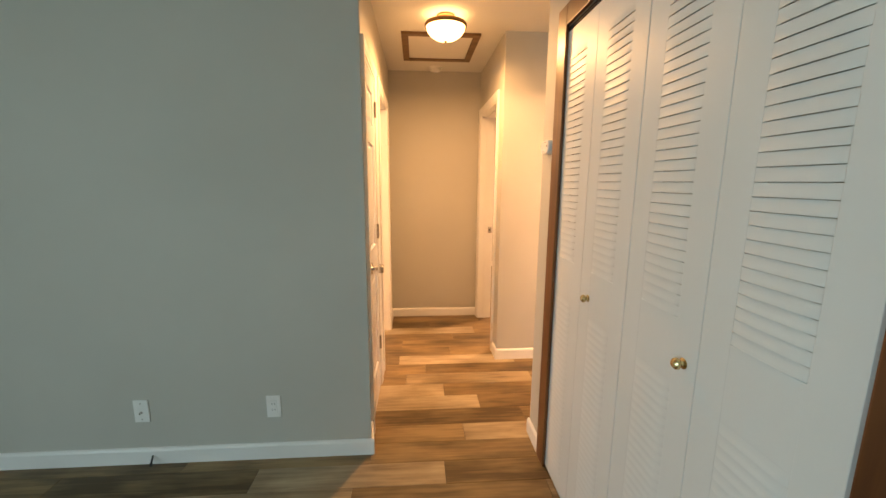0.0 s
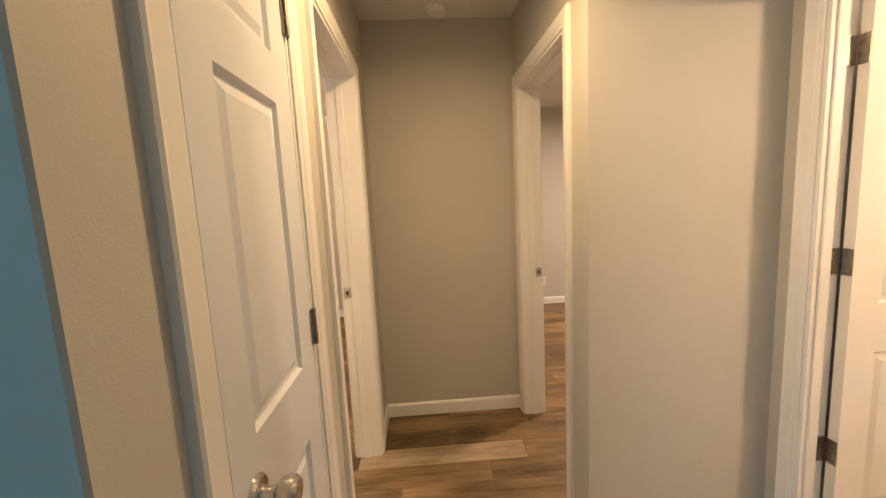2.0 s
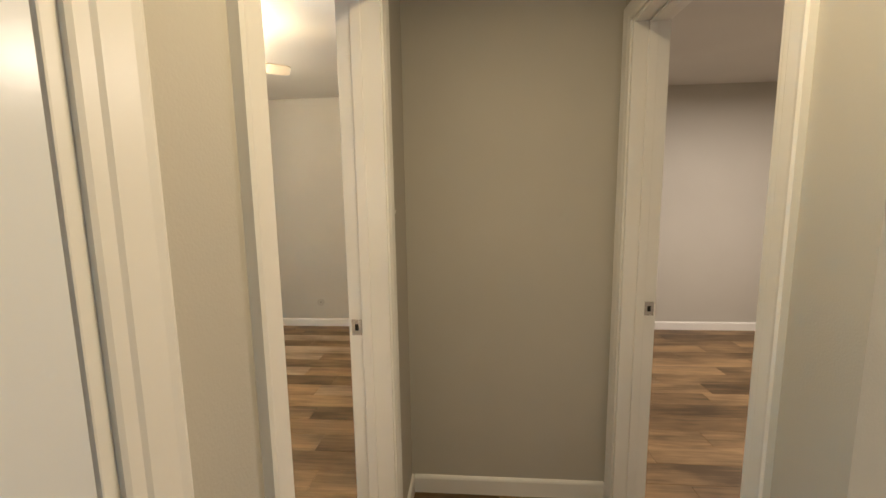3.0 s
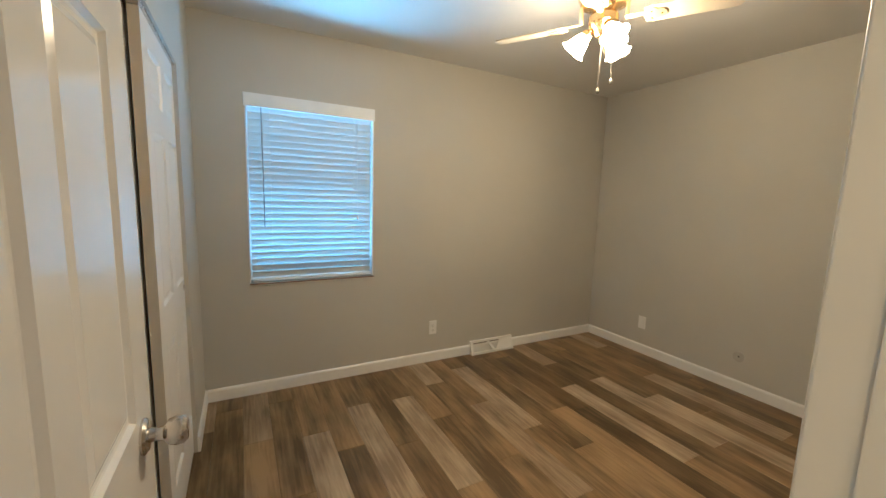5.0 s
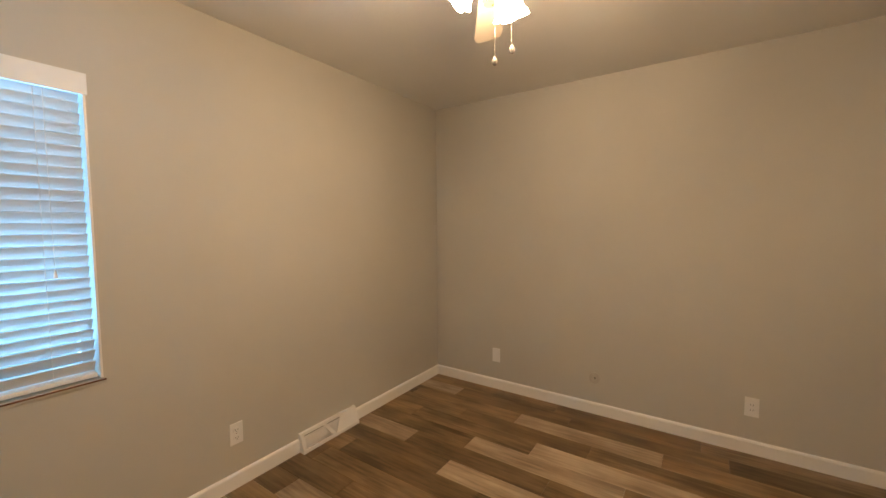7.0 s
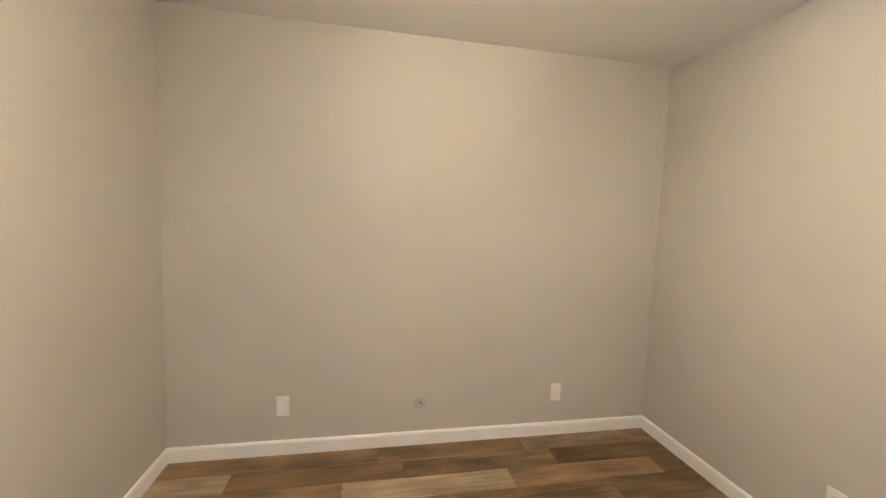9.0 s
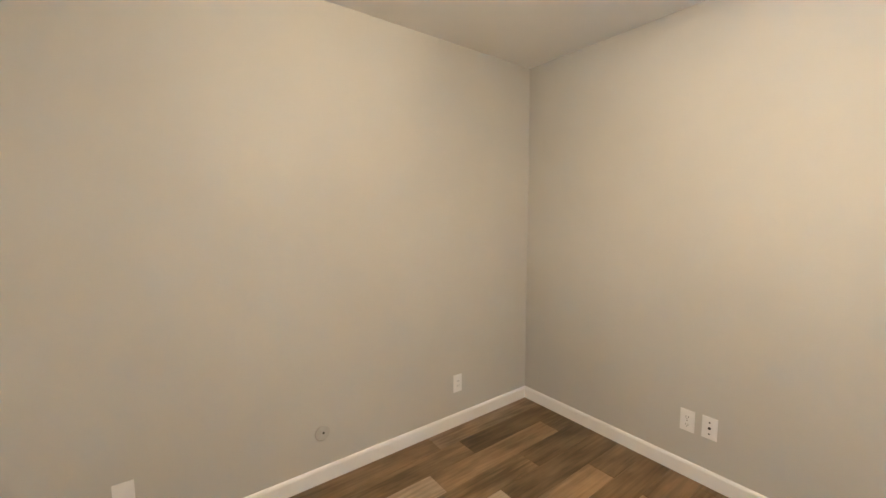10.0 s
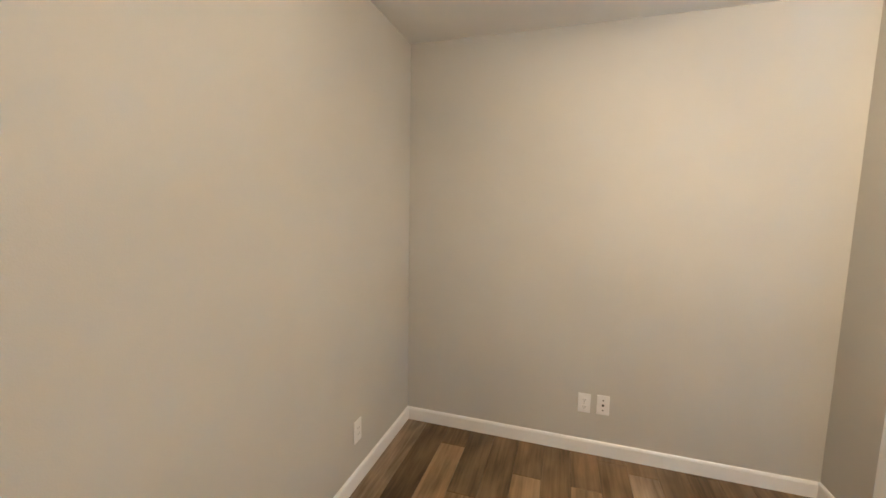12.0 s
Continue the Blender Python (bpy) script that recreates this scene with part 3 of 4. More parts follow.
hatch = thing("attic_hatch", "attic hatch with brown wood frame and white panel", "hatch", pose(0.752, 4.287, H))
hx, hy, fw = 0.284, 0.312, 0.05
part("panel", boxes((-hx + fw, -hy + fw, -0.006, hx - fw, hy - fw, 0), bevel=0.001), ceiling_paint, hatch)
part("frame_bar", boxes((-hx, -hy, -0.017, hx, -hy + fw, 0), bevel=0.003), hatch_wood, hatch)
part("frame_bar", boxes((-hx, hy - fw, -0.017, hx, hy, 0), bevel=0.003), hatch_wood, hatch)
part("frame_bar", boxes((-hx, -hy + fw, -0.017, -hx + fw, hy - fw, 0), bevel=0.003), hatch_wood, hatch)
part("frame_bar", boxes((hx - fw, -hy + fw, -0.017, hx, hy - fw, 0), bevel=0.003), hatch_wood, hatch)

smoke = thing("smoke_detector", "round white smoke detector on the ceiling", "smoke detector", pose(0.752, 4.83, H))
bm = bmesh.new()
revolve(bm, [(0.062, 0), (0.062, -0.012), (0.056, -0.014)], 28)
part("base", bm, plastic_white, smoke, smooth=True)
bm = bmesh.new()
revolve(bm, [(0.052, -0.014), (0.052, -0.024), (0.044, -0.034), (0.02, -0.038), (1e-6, -0.038)], 28)
part("cover", bm, plastic_white, smoke, smooth=True)

hook = thing("wall_hook", "tiny white painted hook beside the bedroom doorway", "hook", pose(XL, 4.652, 1.325))
bm = bmesh.new()
tube(bm, (0, 0, 0), (0.016, 0, 0), 0.003, 8)
tube(bm, (0.015, 0, -0.001), (0.018, 0, 0.010), 0.0028, 8)
part("peg", bm, plastic_white, hook)

lamp = thing("ceiling_lamp", "round semi flush ceiling lamp, lit frosted bowl in bronze ring", "ceiling lamp", pose(0.762, 3.70, H))
bm = bmesh.new()
revolve(bm, [(0.058, 0), (0.060, -0.008), (0.050, -0.016), (0.014, -0.022), (0.010, -0.030), (0.010, -0.062)], 28)
part("canopy", bm, bronze, lamp, "bronze ceiling cup and stem", smooth=True)
bm = bmesh.new()
revolve(bm, [(0.124, -0.052), (0.130, -0.048), (0.135, -0.056), (0.135, -0.066), (0.130, -0.074), (0.124, -0.070)], 40)
bmesh.ops.delete(bm, geom=[f for f in bm.faces if len(f.verts) > 4], context='FACES')
part("ring", bm, bronze, lamp, "dull bronze ring", smooth=True)
bm = bmesh.new()
revolve(bm, [(1e-6, -0.060), (0.10, -0.058), (0.122, -0.060), (0.123, -0.074), (0.118, -0.092), (0.100, -0.116), (0.070, -0.136), (0.035, -0.147), (0.010, -0.150), (1e-6, -0.150)], 36)
part("glass_dome", bm, dome_glass, lamp, "glowing frosted glass bowl", smooth=True)
bm = bmesh.new()
revolve(bm, [(0.009, -0.149), (0.009, -0.155), (0.005, -0.160), (1e-6, -0.161)], 12)
part("finial", bm, bronze, lamp, "small bronze finial", smooth=True)

co = thing("co_alarm", "white rounded alarm on the wall beside the closet", "alarm", pose(XH, 2.893, 1.566, 0, 0, -90) @ Matrix.Diagonal((0.87, 0.9, 0.87, 1)))
bm = bmesh.new()
outline = [(sx * 0.030 + 0.036 * math.cos(a), 0.036 * math.sin(a)) for sx, a0 in ((1, -90), (-1, 90)) for a in [radians(a0 + k * 15) for k in range(13)]]
loops = []
for y, k in ((0, 1.0), (-0.022, 1.0), (-0.027, 0.97), (-0.030, 0.90)):
    loops.append([bm.verts.new((x * k, y, z * k)) for x, z in outline])
for a, b in zip(loops, loops[1:]):
    for i in range(len(a)):
        bm.faces.new((a[i], a[(i + 1) % len(a)], b[(i + 1) % len(a)], b[i]))
bm.faces.new(loops[-1])
part("body", bm, plastic_white, co, smooth=True)
bm = bmesh.new()
revolve(bm, [(0.018, -0.0318), (0.018, -0.030)], 20, "y", (-0.034, 0, 0))
part("button", bm, plastic_white, co)
for z, x in ((-0.024, -0.012), (0.024, 0.012)):
    part("grille", boxes((x - 0.016, -0.0312, z - 0.0014, x + 0.016, -0.0295, z + 0.0014)), vent_grey, co)
bm = bmesh.new()
revolve(bm, [(0.006, -0.0315), (0.006, -0.030)], 12, "y", (0.044, 0, 0.004))
part("lens", bm, vent_grey, co)

# ---- bedroom: window with blinds ----
win = thing("window_1", "white vinyl window behind white horizontal blinds", "window", kind="structure")
xg = XW - 0.115
fr = 0.045
part("window_frame", boxes((xg - 0.03, W0, WZ0, xg + 0.03, W0 + fr, WZ1), bevel=0.003), vinyl_white, win)
part("window_frame", boxes((xg - 0.03, W1 - fr, WZ0, xg + 0.03, W1, WZ1), bevel=0.003), vinyl_white, win)
part("window_frame", boxes((xg - 0.03, W0 + fr, WZ0, xg + 0.03, W1 - fr, WZ0 + fr), bevel=0.003), vinyl_white, win)
part("window_frame", boxes((xg - 0.03, W0 + fr, WZ1 - fr, xg + 0.03, W1 - fr, WZ1), bevel=0.003), vinyl_white, win)
part("meeting_rail", boxes((xg - 0.014, W0 + fr, 1.378, xg + 0.014, W1 - fr, 1.407), bevel=0.003), vinyl_white, win)
for z0, z1 in ((WZ0 + fr, 1.378), (1.407, WZ1 - fr)):
    pane = part("pane", boxes((xg - 0.003, W0 + fr, z0, xg + 0.003, W1 - fr, z1)), glass, win, "clear glass")
    pane.visible_shadow = False
part("window_sill", boxes((XW - 0.085, W0 - 0.004, WZ0 - 0.022, XW + 0.008, W1 + 0.012, WZ0 - 0.004), bevel=0.003), wall_paint, win)
# thin dark brown strip draws the line along the sill front
part("sill_edge", boxes((XW + 0.001, W0 - 0.002, WZ0 - 0.012, XW + 0.0095, W1 + 0.008, WZ0 - 0.005), bevel=0.001), stain_wood, win, "thin dark brown strip along the sill")
part("jamb_liner", boxes((XW - 0.085, W0, WZ0, XW + 0.003, W0 + 0.008, WZ1)), trim_white, win)
part("jamb_liner", boxes((XW - 0.085, W1 - 0.008, WZ0, XW + 0.003, W1, WZ1)), trim_white, win)

blind = thing("window_blind", "white faux wood blinds, lowered and half tilted", "blinds", pose(XW - 0.028, 0, 0))
b0, b1 = W0 + 0.016, W1 - 0.016
part("valance", boxes((0.022, W0 - 0.006, WZ1 - 0.068, 0.036, W1 + 0.006, WZ1 + 0.016), bevel=0.004), slat_white, blind)
part("head_rail", boxes((-0.026, b0, WZ1 - 0.05, 0.020, b1, WZ1 - 0.004), bevel=0.003), slat_white, blind)
bm = bmesh.new()
box(bm, -0.0255, 0, -0.0014, 0.0255, b1 - b0, 0.0014, 0.0008)
slat_data = mesh_of("blind_slat", bm, thin_slat)
NS = 26
zlo, zhi = WZ0 + 0.052, WZ1 - 0.075
for i in range(NS):
    ob = new("slat", slat_data)
    ob.parent = blind
    ob.matrix_basis = pose(0, b0, zlo + i * (zhi - zlo) / (NS - 1), 0, -(57.5 + random.uniform(-0.7, 0.7)), 0) @ pose(0, 0, 0, 0, 0, random.uniform(-0.15, 0.15))
part("bottom_rail", boxes((-0.025, b0, WZ0 + 0.006, 0.025, b1, WZ0 + 0.024), bevel=0.004), slat_white, blind)
for y in (b0 + 0.13, b1 - 0.13):
    bm = bmesh.new()
    tube(bm, (0.024, y, WZ0 + 0.015), (0.024, y, WZ1 - 0.04), 0.0012, 6)
    tube(bm, (-0.024, y, WZ0 + 0.015), (-0.024, y, WZ1 - 0.04), 0.0012, 6)
    part("ladder_cord", bm, plastic_white, blind)
bm = bmesh.new()
tube(bm, (0.034, b0 + 0.085, 1.16), (0.030, b0 + 0.080, WZ1 - 0.055), 0.004, 8)
part("tilt_wand", bm, wand_grey, blind, "clear plastic tilt wand")
bm = bmesh.new()
tube(bm, (0.032, b1 - 0.105, 1.24), (0.030, b1 - 0.105, WZ1 - 0.055), 0.0012, 6)
pull = part("lift_cord", bm, plastic_white, blind)
bm = bmesh.new()
revolve(bm, [(1e-6, 1.243), (0.004, 1.24), (0.007, 1.212), (1e-6, 1.210)], 10, "z", (0.032, b1 - 0.105, 0))
part("tassel", bm, plastic_white, pull, "grey cord tassel")

# ---- bedroom: wall plates, vent ----
switch_plate("outlet", "white power outlet on the window wall", "outlet", pose(XW, 5.447, 0.297, 0, 0, 90), "outlet")
switch_plate("wall_plate", "blank white wall plate on the far wall", "wall plate", pose(-1.88, YF, 0.29), "blank")
switch_plate("outlet", "white power outlet on the far wall", "outlet", pose(-0.173, YF, 0.29), "decora")
switch_plate("outlet", "white power outlet beside the phone plate", "outlet", pose(XR, 6.215, 0.307, 0, 0, -90), "outlet")
switch_plate("phone_plate", "white cable and phone jack wall plate", "wall plate", pose(XR, 6.112, 0.310, 0, 0, -90), "phone")
rnd = thing("round_cover", "round painted cable cover with small black hole", "cable cover", pose(-1.08, YF, 0.268))
bm = bmesh.new()
revolve(bm, [(0.040, 0), (0.040, -0.005), (0.036, -0.008), (0.012, -0.0085), (1e-6, -0.0085)], 24, "y")
part("cover", bm, cover_paint, rnd, smooth=True)
bm = bmesh.new()
revolve(bm, [(0.006, -0.0105), (0.006, -0.006)], 10, "y", (0.004, 0, 0.002))
part("hole", bm, black_rubber, rnd)

vent = thing("floor_vent", "white metal baseboard heat register with slanted front", "vent", pose(XW, 5.822, 0, 0, 0, 0))
VL, VD, VH = 0.455, 0.058, 0.118
bm = bmesh.new()
side = ((0, 0), (VD, 0), (VD, 0.018), (0.022, VH - 0.006), (0.016, VH), (0, VH))
for y0, y1 in ((0, 0.012), (VL - 0.012, VL)):
    e = [[bm.verts.new((x, y, z)) for x, z in side] for y in (y0, y1)]
    for i in range(len(side)):
        bm.faces.new((e[0][i], e[0][(i + 1) % 6], e[1][(i + 1) % 6], e[1][i]))
    bm.faces.new(e[0])
    bm.faces.new(e[1][::-1])
    part("end_cap", bm, trim_white, vent)
    bm = bmesh.new()
bm.free()
part("top_bar", boxes((0, 0.012, VH - 0.014, 0.022, VL - 0.012, VH), bevel=0.002), trim_white, vent)
part("bottom_bar", boxes((VD - 0.012, 0.012, 0, VD, VL - 0.012, 0.022), bevel=0.002), trim_white, vent)
part("duct", boxes((0.001, 0.012, 0.001, 0.006, VL - 0.012, VH - 0.014)), vent_grey, vent)


def slanted(points, thick, name, mat):
    """A plate on the slanted front; points are (along, up) from 0 to 1."""
    bm = bmesh.new()
    rows = []
    for off in (0, thick):
        rows.append([bm.verts.new((VD - 0.004 - u * (VD - 0.026) - off, 0.012 + a * (VL - 0.024), 0.018 + u * (VH - 0.026))) for a, u in points])
    n = len(points)
    bm.faces.new(rows[0])
    bm.faces.new(rows[1][::-1])
    for i in range(n):
        bm.faces.new((rows[0][i], rows[0][(i + 1) % n], rows[1][(i + 1) % n], rows[1][i]))
    return part(name, bm, mat, vent)


slanted(((0.57, 0.0), (1.0, 0.0), (1.0, 1.0), (0.70, 1.0)), 0.003, "front_plate", trim_white)
slanted(((0.36, 1.0), (0.42, 1.0), (0.57, 0.0), (0.50, 0.0)), 0.006, "damper_arm", trim_white)
slanted(((0.0, 0.90), (0.70, 0.90), (0.70, 1.0), (0.0, 1.0)), 0.003, "front_plate", trim_white)
slanted(((0.0, 0.0), (0.03, 0.0), (0.03, 0.90), (0.0, 0.90)), 0.003, "front_plate", trim_white)
# ---- bedroom: ceiling fan ----
fan = thing("ceiling_fan", "brass ceiling fan with cream blades and lit tulip shades", "ceiling fan", pose(-0.965, 5.487, 0))
bm = bmesh.new()
revolve(bm, [(0.075, H), (0.078, H - 0.02), (0.060, H - 0.05), (0.055, H - 0.06)], 28)
part("canopy", bm, brass, fan, smooth=True)
bm = bmesh.new()
revolve(bm, [(0.055, H - 0.058), (0.10, H - 0.075), (0.115, H - 0.10), (0.115, H - 0.15), (0.10, H - 0.185), (0.06, H - 0.20), (0.045, H - 0.215)], 32)
part("motor_housing", bm, brass, fan, "polished brass motor housing", smooth=True)
bm = bmesh.new()
revolve(bm, [(0.045, H - 0.214), (0.062, H - 0.235), (0.064, H - 0.265), (0.045, H - 0.295), (0.030, H - 0.315), (0.012, H - 0.325), (1e-6, H - 0.326)], 28)
kit = part("light_kit", bm, brass, fan, "polished brass light fitter", smooth=True)
BZ = 2.182
for a in (31, 121, 211, 301):
    bm = bmesh.new()
    outline = [(0.165, -0.042), (0.195, -0.050), (0.46, -0.058), (0.492, -0.052), (0.505, -0.036), (0.505, 0.036), (0.492, 0.052), (0.46, 0.058), (0.195, 0.050), (0.165, 0.042)]
    lo = [bm.verts.new((x, y, -0.003)) for x, y in outline]
    hi = [bm.verts.new((x, y, 0.003)) for x, y in outline]
    bm.faces.new(lo[::-1])
    bm.faces.new(hi)
    for i in range(len(outline)):
        bm.faces.new((lo[i], lo[(i + 1) % 10], hi[(i + 1) % 10], hi[i]))
    ob = part("blade", bm, blade_wood, fan, "cream fan blade")
    ob.matrix_basis = pose(0, 0, BZ, 0, 0, a) @ pose(0, 0, 0, -12, 0, 0)
    bm = bmesh.new()
    box(bm, 0.088, -0.011, 0.004, 0.102, 0.011, 0.075, 0.003)
    box(bm, 0.090, -0.012, 0.004, 0.172, 0.012, 0.009, 0.002)
    box(bm, 0.162, -0.012, -0.008, 0.176, 0.012, 0.009, 0.002)
    half = [(0.164, 0.010), (0.176, 0.030), (0.190, 0.040), (0.204, 0.039), (0.213, 0.028), (0.226, 0.030), (0.238, 0.022), (0.247, 0.006)]
    plate = half + [(x, -y) for x, y in half[::-1]]
    lo, hi = [[bm.verts.new((x, y, z)) for x, y in plate] for z in (-0.0075, -0.0035)]
    bm.faces.new(lo[::-1])
    bm.faces.new(hi)
    for i in range(len(plate)):
        bm.faces.new((lo[i], lo[(i + 1) % len(plate)], hi[(i + 1) % len(plate)], hi[i]))
    arm = part("blade_arm", bm, brushed_brass, ob, "brass blade bracket")
    for x, y in ((0.190, 0.022), (0.190, -0.022), (0.228, 0.0)):
        bm = bmesh.new()
        revolve(bm, [(1e-6, -0.0098), (0.004, -0.0092), (0.0045, -0.0072)], 10, "z", (x, y, 0))
        part("screw", bm, brass, ob, "small brass screw", smooth=True)
for a in (215, 335, 95):
    m = pose(0, 0, H - 0.285, 0, 0, a) @ pose(0.052, 0, 0, 0, 138, 0)
    bm = bmesh.new()
    revolve(bm, [(0.012, -0.03), (0.012, 0.004), (0.022, 0.010), (0.026, 0.030), (0.022, 0.034)], 16)
    ob = part("socket_cup", bm, brass, kit, "brass shade holder", smooth=True)
    ob.matrix_basis = m
    bm = bmesh.new()
    prof = [(0.023, 0.028), (0.031, 0.045), (0.042, 0.070), (0.048, 0.095), (0.055, 0.120), (0.066, 0.138)]
    wave = lambda t, k: (0.0, 0.0, 0.02, 0.05, 0.09, 0.17)[k] * (abs(math.cos(2.5 * t)) * 2 - 1.2)
    rings = revolve(bm, prof, 40, wave=wave)
    bmesh.ops.delete(bm, geom=[f for f in bm.faces if len(f.verts) > 4], context='FACES')
    ob = part("shade", bm, tulip_glass, kit, "glowing white tulip glass shade", smooth=True)
    ob.matrix_basis = m @ Matrix.Diagonal((0.82, 0.82, 0.80, 1))
for x, y, z in ((-0.984, 5.505, 1.90), (-0.942, 5.537, 1.936)):
    dx, dy = x + 0.965, y - 5.487
    bm = bmesh.new()
    tube(bm, (dx, dy, z), (dx * 0.8, dy * 0.8, H - 0.30), 0.0009, 6)
    ch = part("pull_chain", bm, pewter, fan, "thin brass pull chain")
    bm = bmesh.new()
    revolve(bm, [(1e-6, z + 0.012), (0.004, z + 0.010), (0.0085, z), (0.0085, z - 0.006), (0.004, z - 0.013), (1e-6, z - 0.014)], 12, "z", (dx, dy, 0))
    part("pull_bob", bm, pewter, ch, "small round pull knob", smooth=True)

# ---- bedroom: sliding-door closet ----
for i, (x0, y) in enumerate(((SC0 - 0.10, YC - 0.034), (SC0 - 0.09, YC - 0.077))):
    d = thing("closet_door", "white six panel sliding closet door, pushed open", "closet door", pose(x0, y, 0.012), group="sliding closet doors")
    part("leaf", panel_leaf(0.76, 1.95, 0.032, ((0.10, 0.335), (0.425, 0.66)), ((0.2, 0.78), (0.94, 1.58), (1.68, 1.86))), closet_white, d)
    bm = bmesh.new()
    revolve(bm, [(0.014, 0.0165), (0.014, 0.018), (0.010, 0.0185), (0.009, 0.0168), (1e-6, 0.0166)], 16, "y", (0.135, 0, 0.90))
    part("finger_pull", bm, nickel, d, "small round metal finger pull", smooth=True)
track = tagged(part("closet_track", boxes((SC0, YC - 0.105, SCH - 0.012, SC1, YC - 0.008, SCH), bevel=0.002), nickel), "metal sliding door track under the closet head", "track", kind="structure")
shelf = thing("closet_shelf", "painted closet shelf with wooden hanging rod", "shelf", pose(XW, 3.01, 1.53))
part("board", boxes((0.012, 0, 0, 2.12, 0.32, 0.019), bevel=0.002), closet_paint, shelf)
part("cleat", boxes((0.012, 0.019, -0.07, 0.031, 0.32, 0), bevel=0.002), closet_paint, shelf)
bm = bmesh.new()
tube(bm, (0.012, 0.27, -0.045), (2.12, 0.27, -0.045), 0.017, 14)
part("hanging_rod", bm, stain_wood, shelf, "brown wooden rod", smooth=True)

bulb = thing("closet_bulb", "bare lit bulb in a white ceiling holder in the closet", "lamp", pose(-1.25, 3.33, H))
bm = bmesh.new()
revolve(bm, [(0.055, 0), (0.055, -0.012), (0.03, -0.03), (0.025, -0.045)], 20)
part("holder", bm, plastic_white, bulb, smooth=True)
bm = bmesh.new()
revolve(bm, [(0.013, -0.045), (0.015, -0.06), (0.030, -0.085), (0.031, -0.10), (0.022, -0.118), (1e-6, -0.124)], 16)
part("bulb", bm, bulb_glass, bulb, "glowing glass bulb", smooth=True)

# ---- far bedroom lamp and plate ----
lamp2 = thing("ceiling_lamp", "round flush ceiling lamp, lit, in the far bedroom", "ceiling lamp", pose(2.9, 5.7, H))
bm = bmesh.new()
revolve(bm, [(0.10, 0), (0.145, -0.028), (0.151, -0.052), (0.139, -0.05), (1e-6, -0.03)], 32)
part("ring", bm, nickel, lamp2, smooth=True)
bm = bmesh.new()
revolve(bm, [(0.138, -0.052), (0.118, -0.084), (0.085, -0.102), (0.012, -0.115), (1e-6, -0.115)], 24)
part("glass_dome", bm, dome_glass, lamp2, smooth=True)
switch_plate("outlet", "white power outlet in the far bedroom", "outlet", pose(2.10, YF, 0.30), "outlet")

# ---- bathroom lamp ----
vanity = thing("vanity_lamp", "lit frosted globe wall lamp in the bathroom", "wall lamp", pose(2.9, 2.40, 1.98))
bm = bmesh.new()
revolve(bm, [(0.055, 0.0), (0.055, 0.012), (0.02, 0.02), (0.02, 0.06)], 24, "y")
part("wall_bracket", bm, nickel, vanity, smooth=True)
bm = bmesh.new()
bmesh.ops.create_icosphere(bm, subdivisions=2, radius=0.085, matrix=Matrix.Translation((0, 0.135, 0)))
part("globe", bm, globe_glass, vanity, "glowing frosted glass globe", smooth=True)

# ---- outside ----
ground = tagged(part("ground", boxes((-300, -300, -0.6, 300, 300, -0.45)), grass_mat), "green lawn outside the house", "ground", kind="structure")
foundation = structure("foundation", "concrete foundation slab", bath_floor, (-3.4, -2.6, -0.45, 4.6, YF + 0.12, -0.1), category="foundation")

# ---- floor of planks ----
floor = tagged(part("floor", boxes((-3.4, -2.6, -0.1, XHB, YL, -0.0045), (XHB, 1.2, -0.1, 2.04, YL, -0.0045), (XW - 0.12, YL, -0.1, 4.6, YF + 0.12, -0.0045)), dark_slot), "brown oak look vinyl plank floor", "floor", kind="structure")
PW, PL, GAP = 0.1515, 0.913, 0.0009


def plank_mesh(length, tone):
    bm = bmesh.new()
    c, z0, z1 = 0.0012, -0.0045, 0.0
    x1, y1 = length - GAP, PW - GAP
    lo = [bm.verts.new(p) for p in ((0, 0, z0), (x1, 0, z0), (x1, y1, z0), (0, y1, z0))]
    mid = [bm.verts.new(p) for p in ((0, 0, z1 - c), (x1, 0, z1 - c), (x1, y1, z1 - c), (0, y1, z1 - c))]
    hi = [bm.verts.new(p) for p in ((c, c, z1), (x1 - c, c, z1), (x1 - c, y1 - c, z1), (c, y1 - c, z1))]
    for a, b in ((lo, mid), (mid, hi)):
        for k in range(4):
            bm.faces.new((a[k], a[(k + 1) % 4], b[(k + 1) % 4], b[k]))
    bm.faces.new(hi)
    return mesh_of("plank", bm, plank_tones[tone])


full = [plank_mesh(PL, k) for k in range(4)]
rng = random.Random(11)
FX0, FX1 = -3.3, 4.5
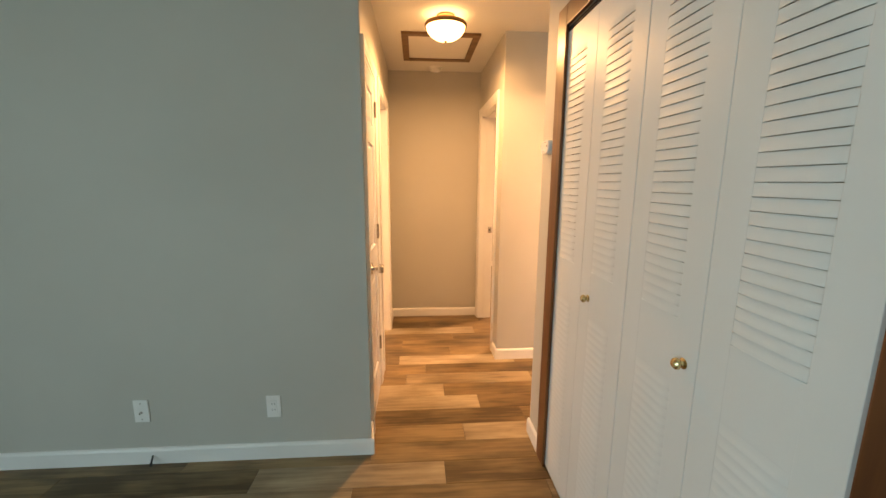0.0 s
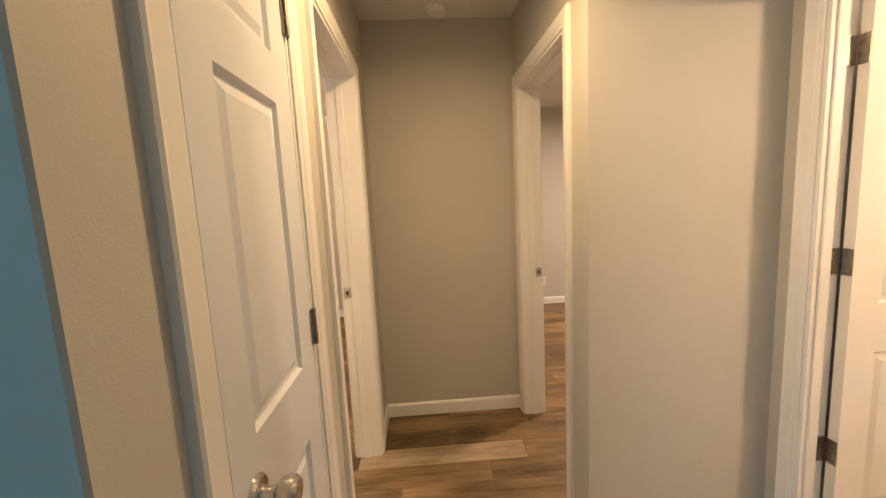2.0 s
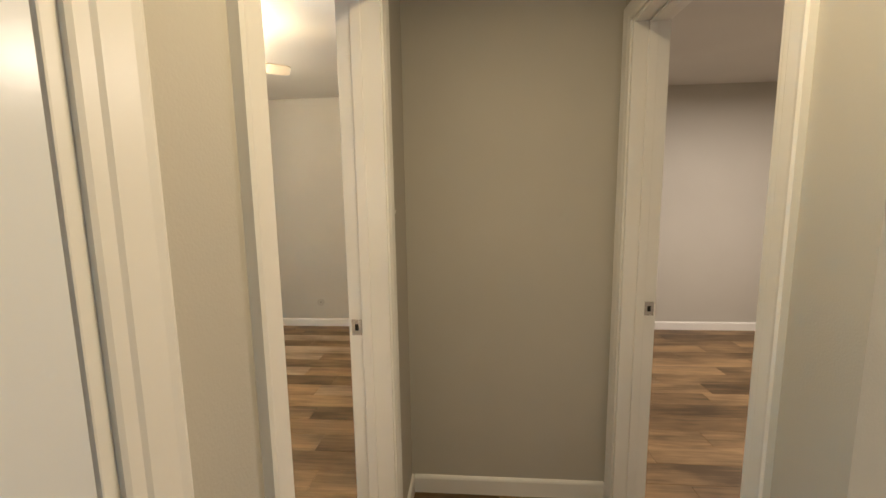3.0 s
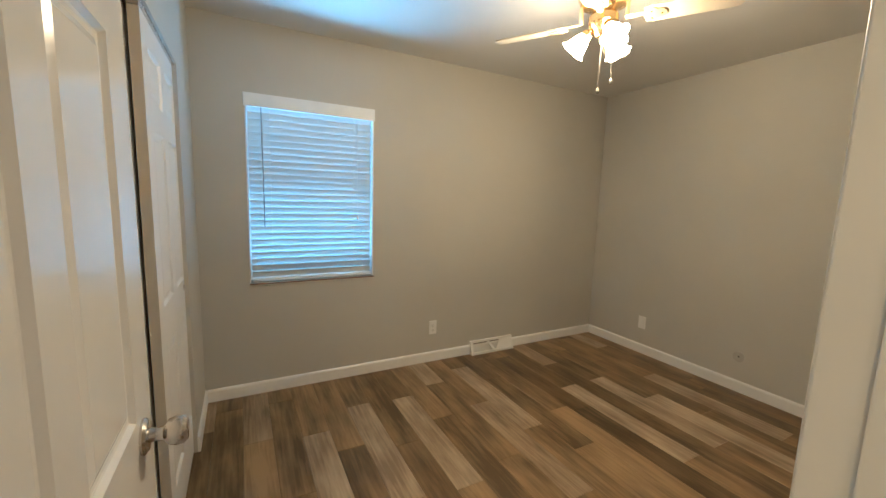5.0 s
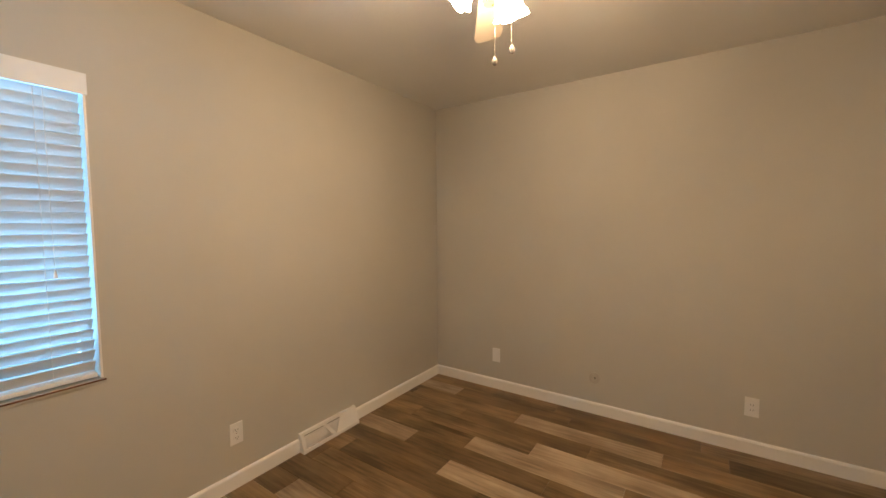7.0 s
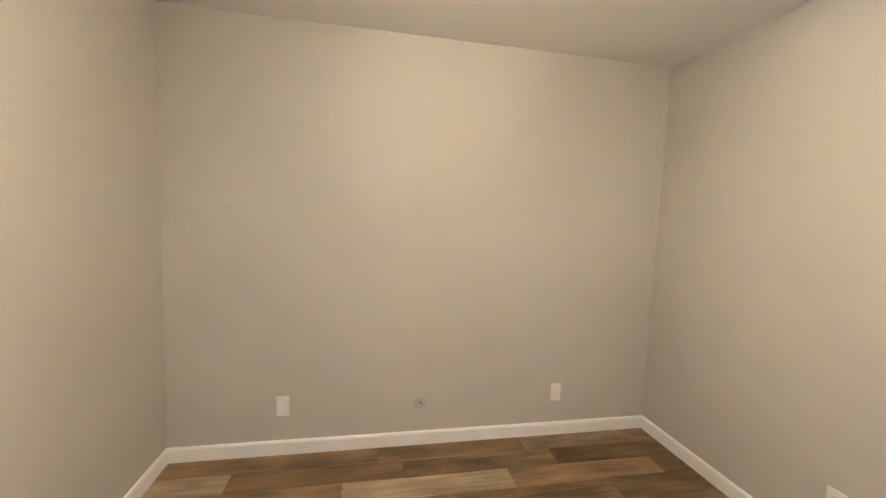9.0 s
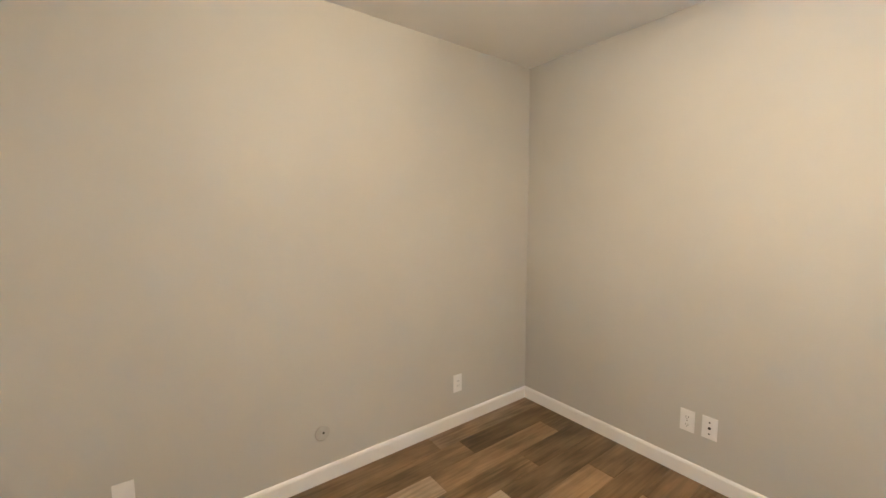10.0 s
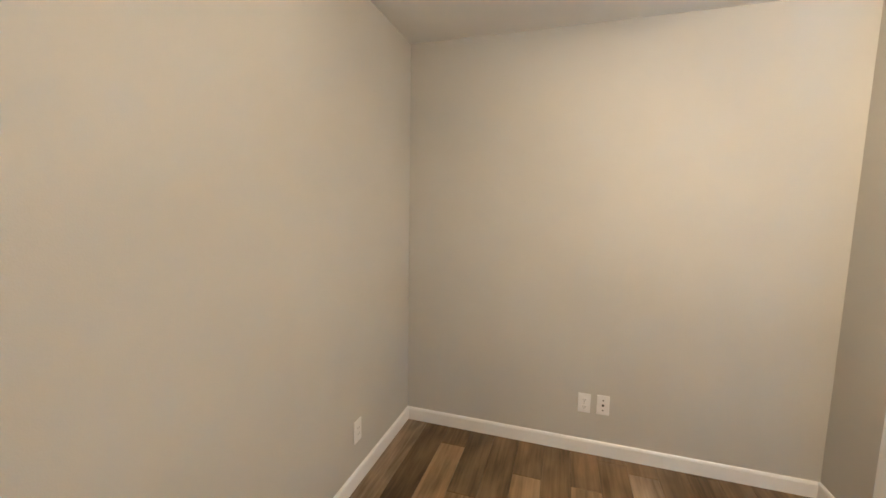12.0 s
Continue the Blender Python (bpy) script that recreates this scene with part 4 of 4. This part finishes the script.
# rows whose planks stand out: row -> (west end, tone) of each such plank
KNOWN = {-11: [(-0.213, 0)], -9: [(0.83, 0)], -8: [(0.30, 2)], -7: [(0.05, 0)], -6: [(-0.165, 0)], -5: [(0.486, 1)], -3: [(0.425, 0)],
         -2: [(-2.81, 1), (-0.07, 2), (0.842, 3)], -1: [(-2.30, 2)], 0: [(-1.845, 0)], 1: [(-2.542, 2), (0.197, 0)], 2: [(-2.05, 0)],
         3: [(-2.45, 2)], 4: [(-2.02, 0)], 5: [(-2.60, 2)], 6: [(-3.02, 0), (-2.107, 2)], 7: [(-1.735, 1)], 8: [(-2.27, 0)], 9: [(-2.0, 2)],
         10: [(-0.541, 1)], 11: [(-2.3, 3)], 12: [(-1.66, 0)], 13: [(-2.93, 1), (-2.017, 3)], 14: [(-1.66, 0)], 15: [(-1.29, 0)],
         16: [(-1.9, 3)], 17: [(-1.52, 0)], 18: [(-3.02, 0), (-2.107, 3)], 19: [(-0.42, 1)]}
y_zero = 4.309
offset = 0.0
for row in range(-23, 20):
    y = y_zero + row * PW
    offset = (offset + rng.uniform(0.25, 0.66)) % PL
    known = KNOWN.get(row)
    x = FX0 - offset if known is None else known[0][0] - PL * math.ceil((known[0][0] - FX0) / PL)
    south = y + PW < YL + 0.02
    lo_x = FX0 if south else XW - 0.1
    hi_x = FX1 if not south else (2.0 if y > 1.3 else XHB)
    while x < hi_x:
        a, b = max(x, lo_x), min(x + PL, hi_x)
        tone = rng.choices((0, 1, 2, 3), (0.08, 0.14, 0.50, 0.28))[0]
        if known is not None:
            tone = 3 if row > 4 and -0.6 < x < 0.5 else max(tone, 2)
            for start, t in known:
                if abs(x - start) < 0.1:
                    tone = t
        elif row > 4 and -0.6 < x < 0.5:
            tone = 3
        if row < 0:
            tone = min(tone, 2)
        if b - a > 0.02:
            ob = new("plank", full[tone] if b - a > PL - 1e-4 else plank_mesh(b - a, tone))
            ob.parent = floor
            ob.location = (a, y, 0)
        x += PL
rest = bmesh.new()
box(rest, FX0, -2.5, -0.0045, XHB, y_zero - 23 * PW - GAP, -0.0003)
tagged(part("plank_rest", rest, plank_tones[2], floor), kind="stuff")
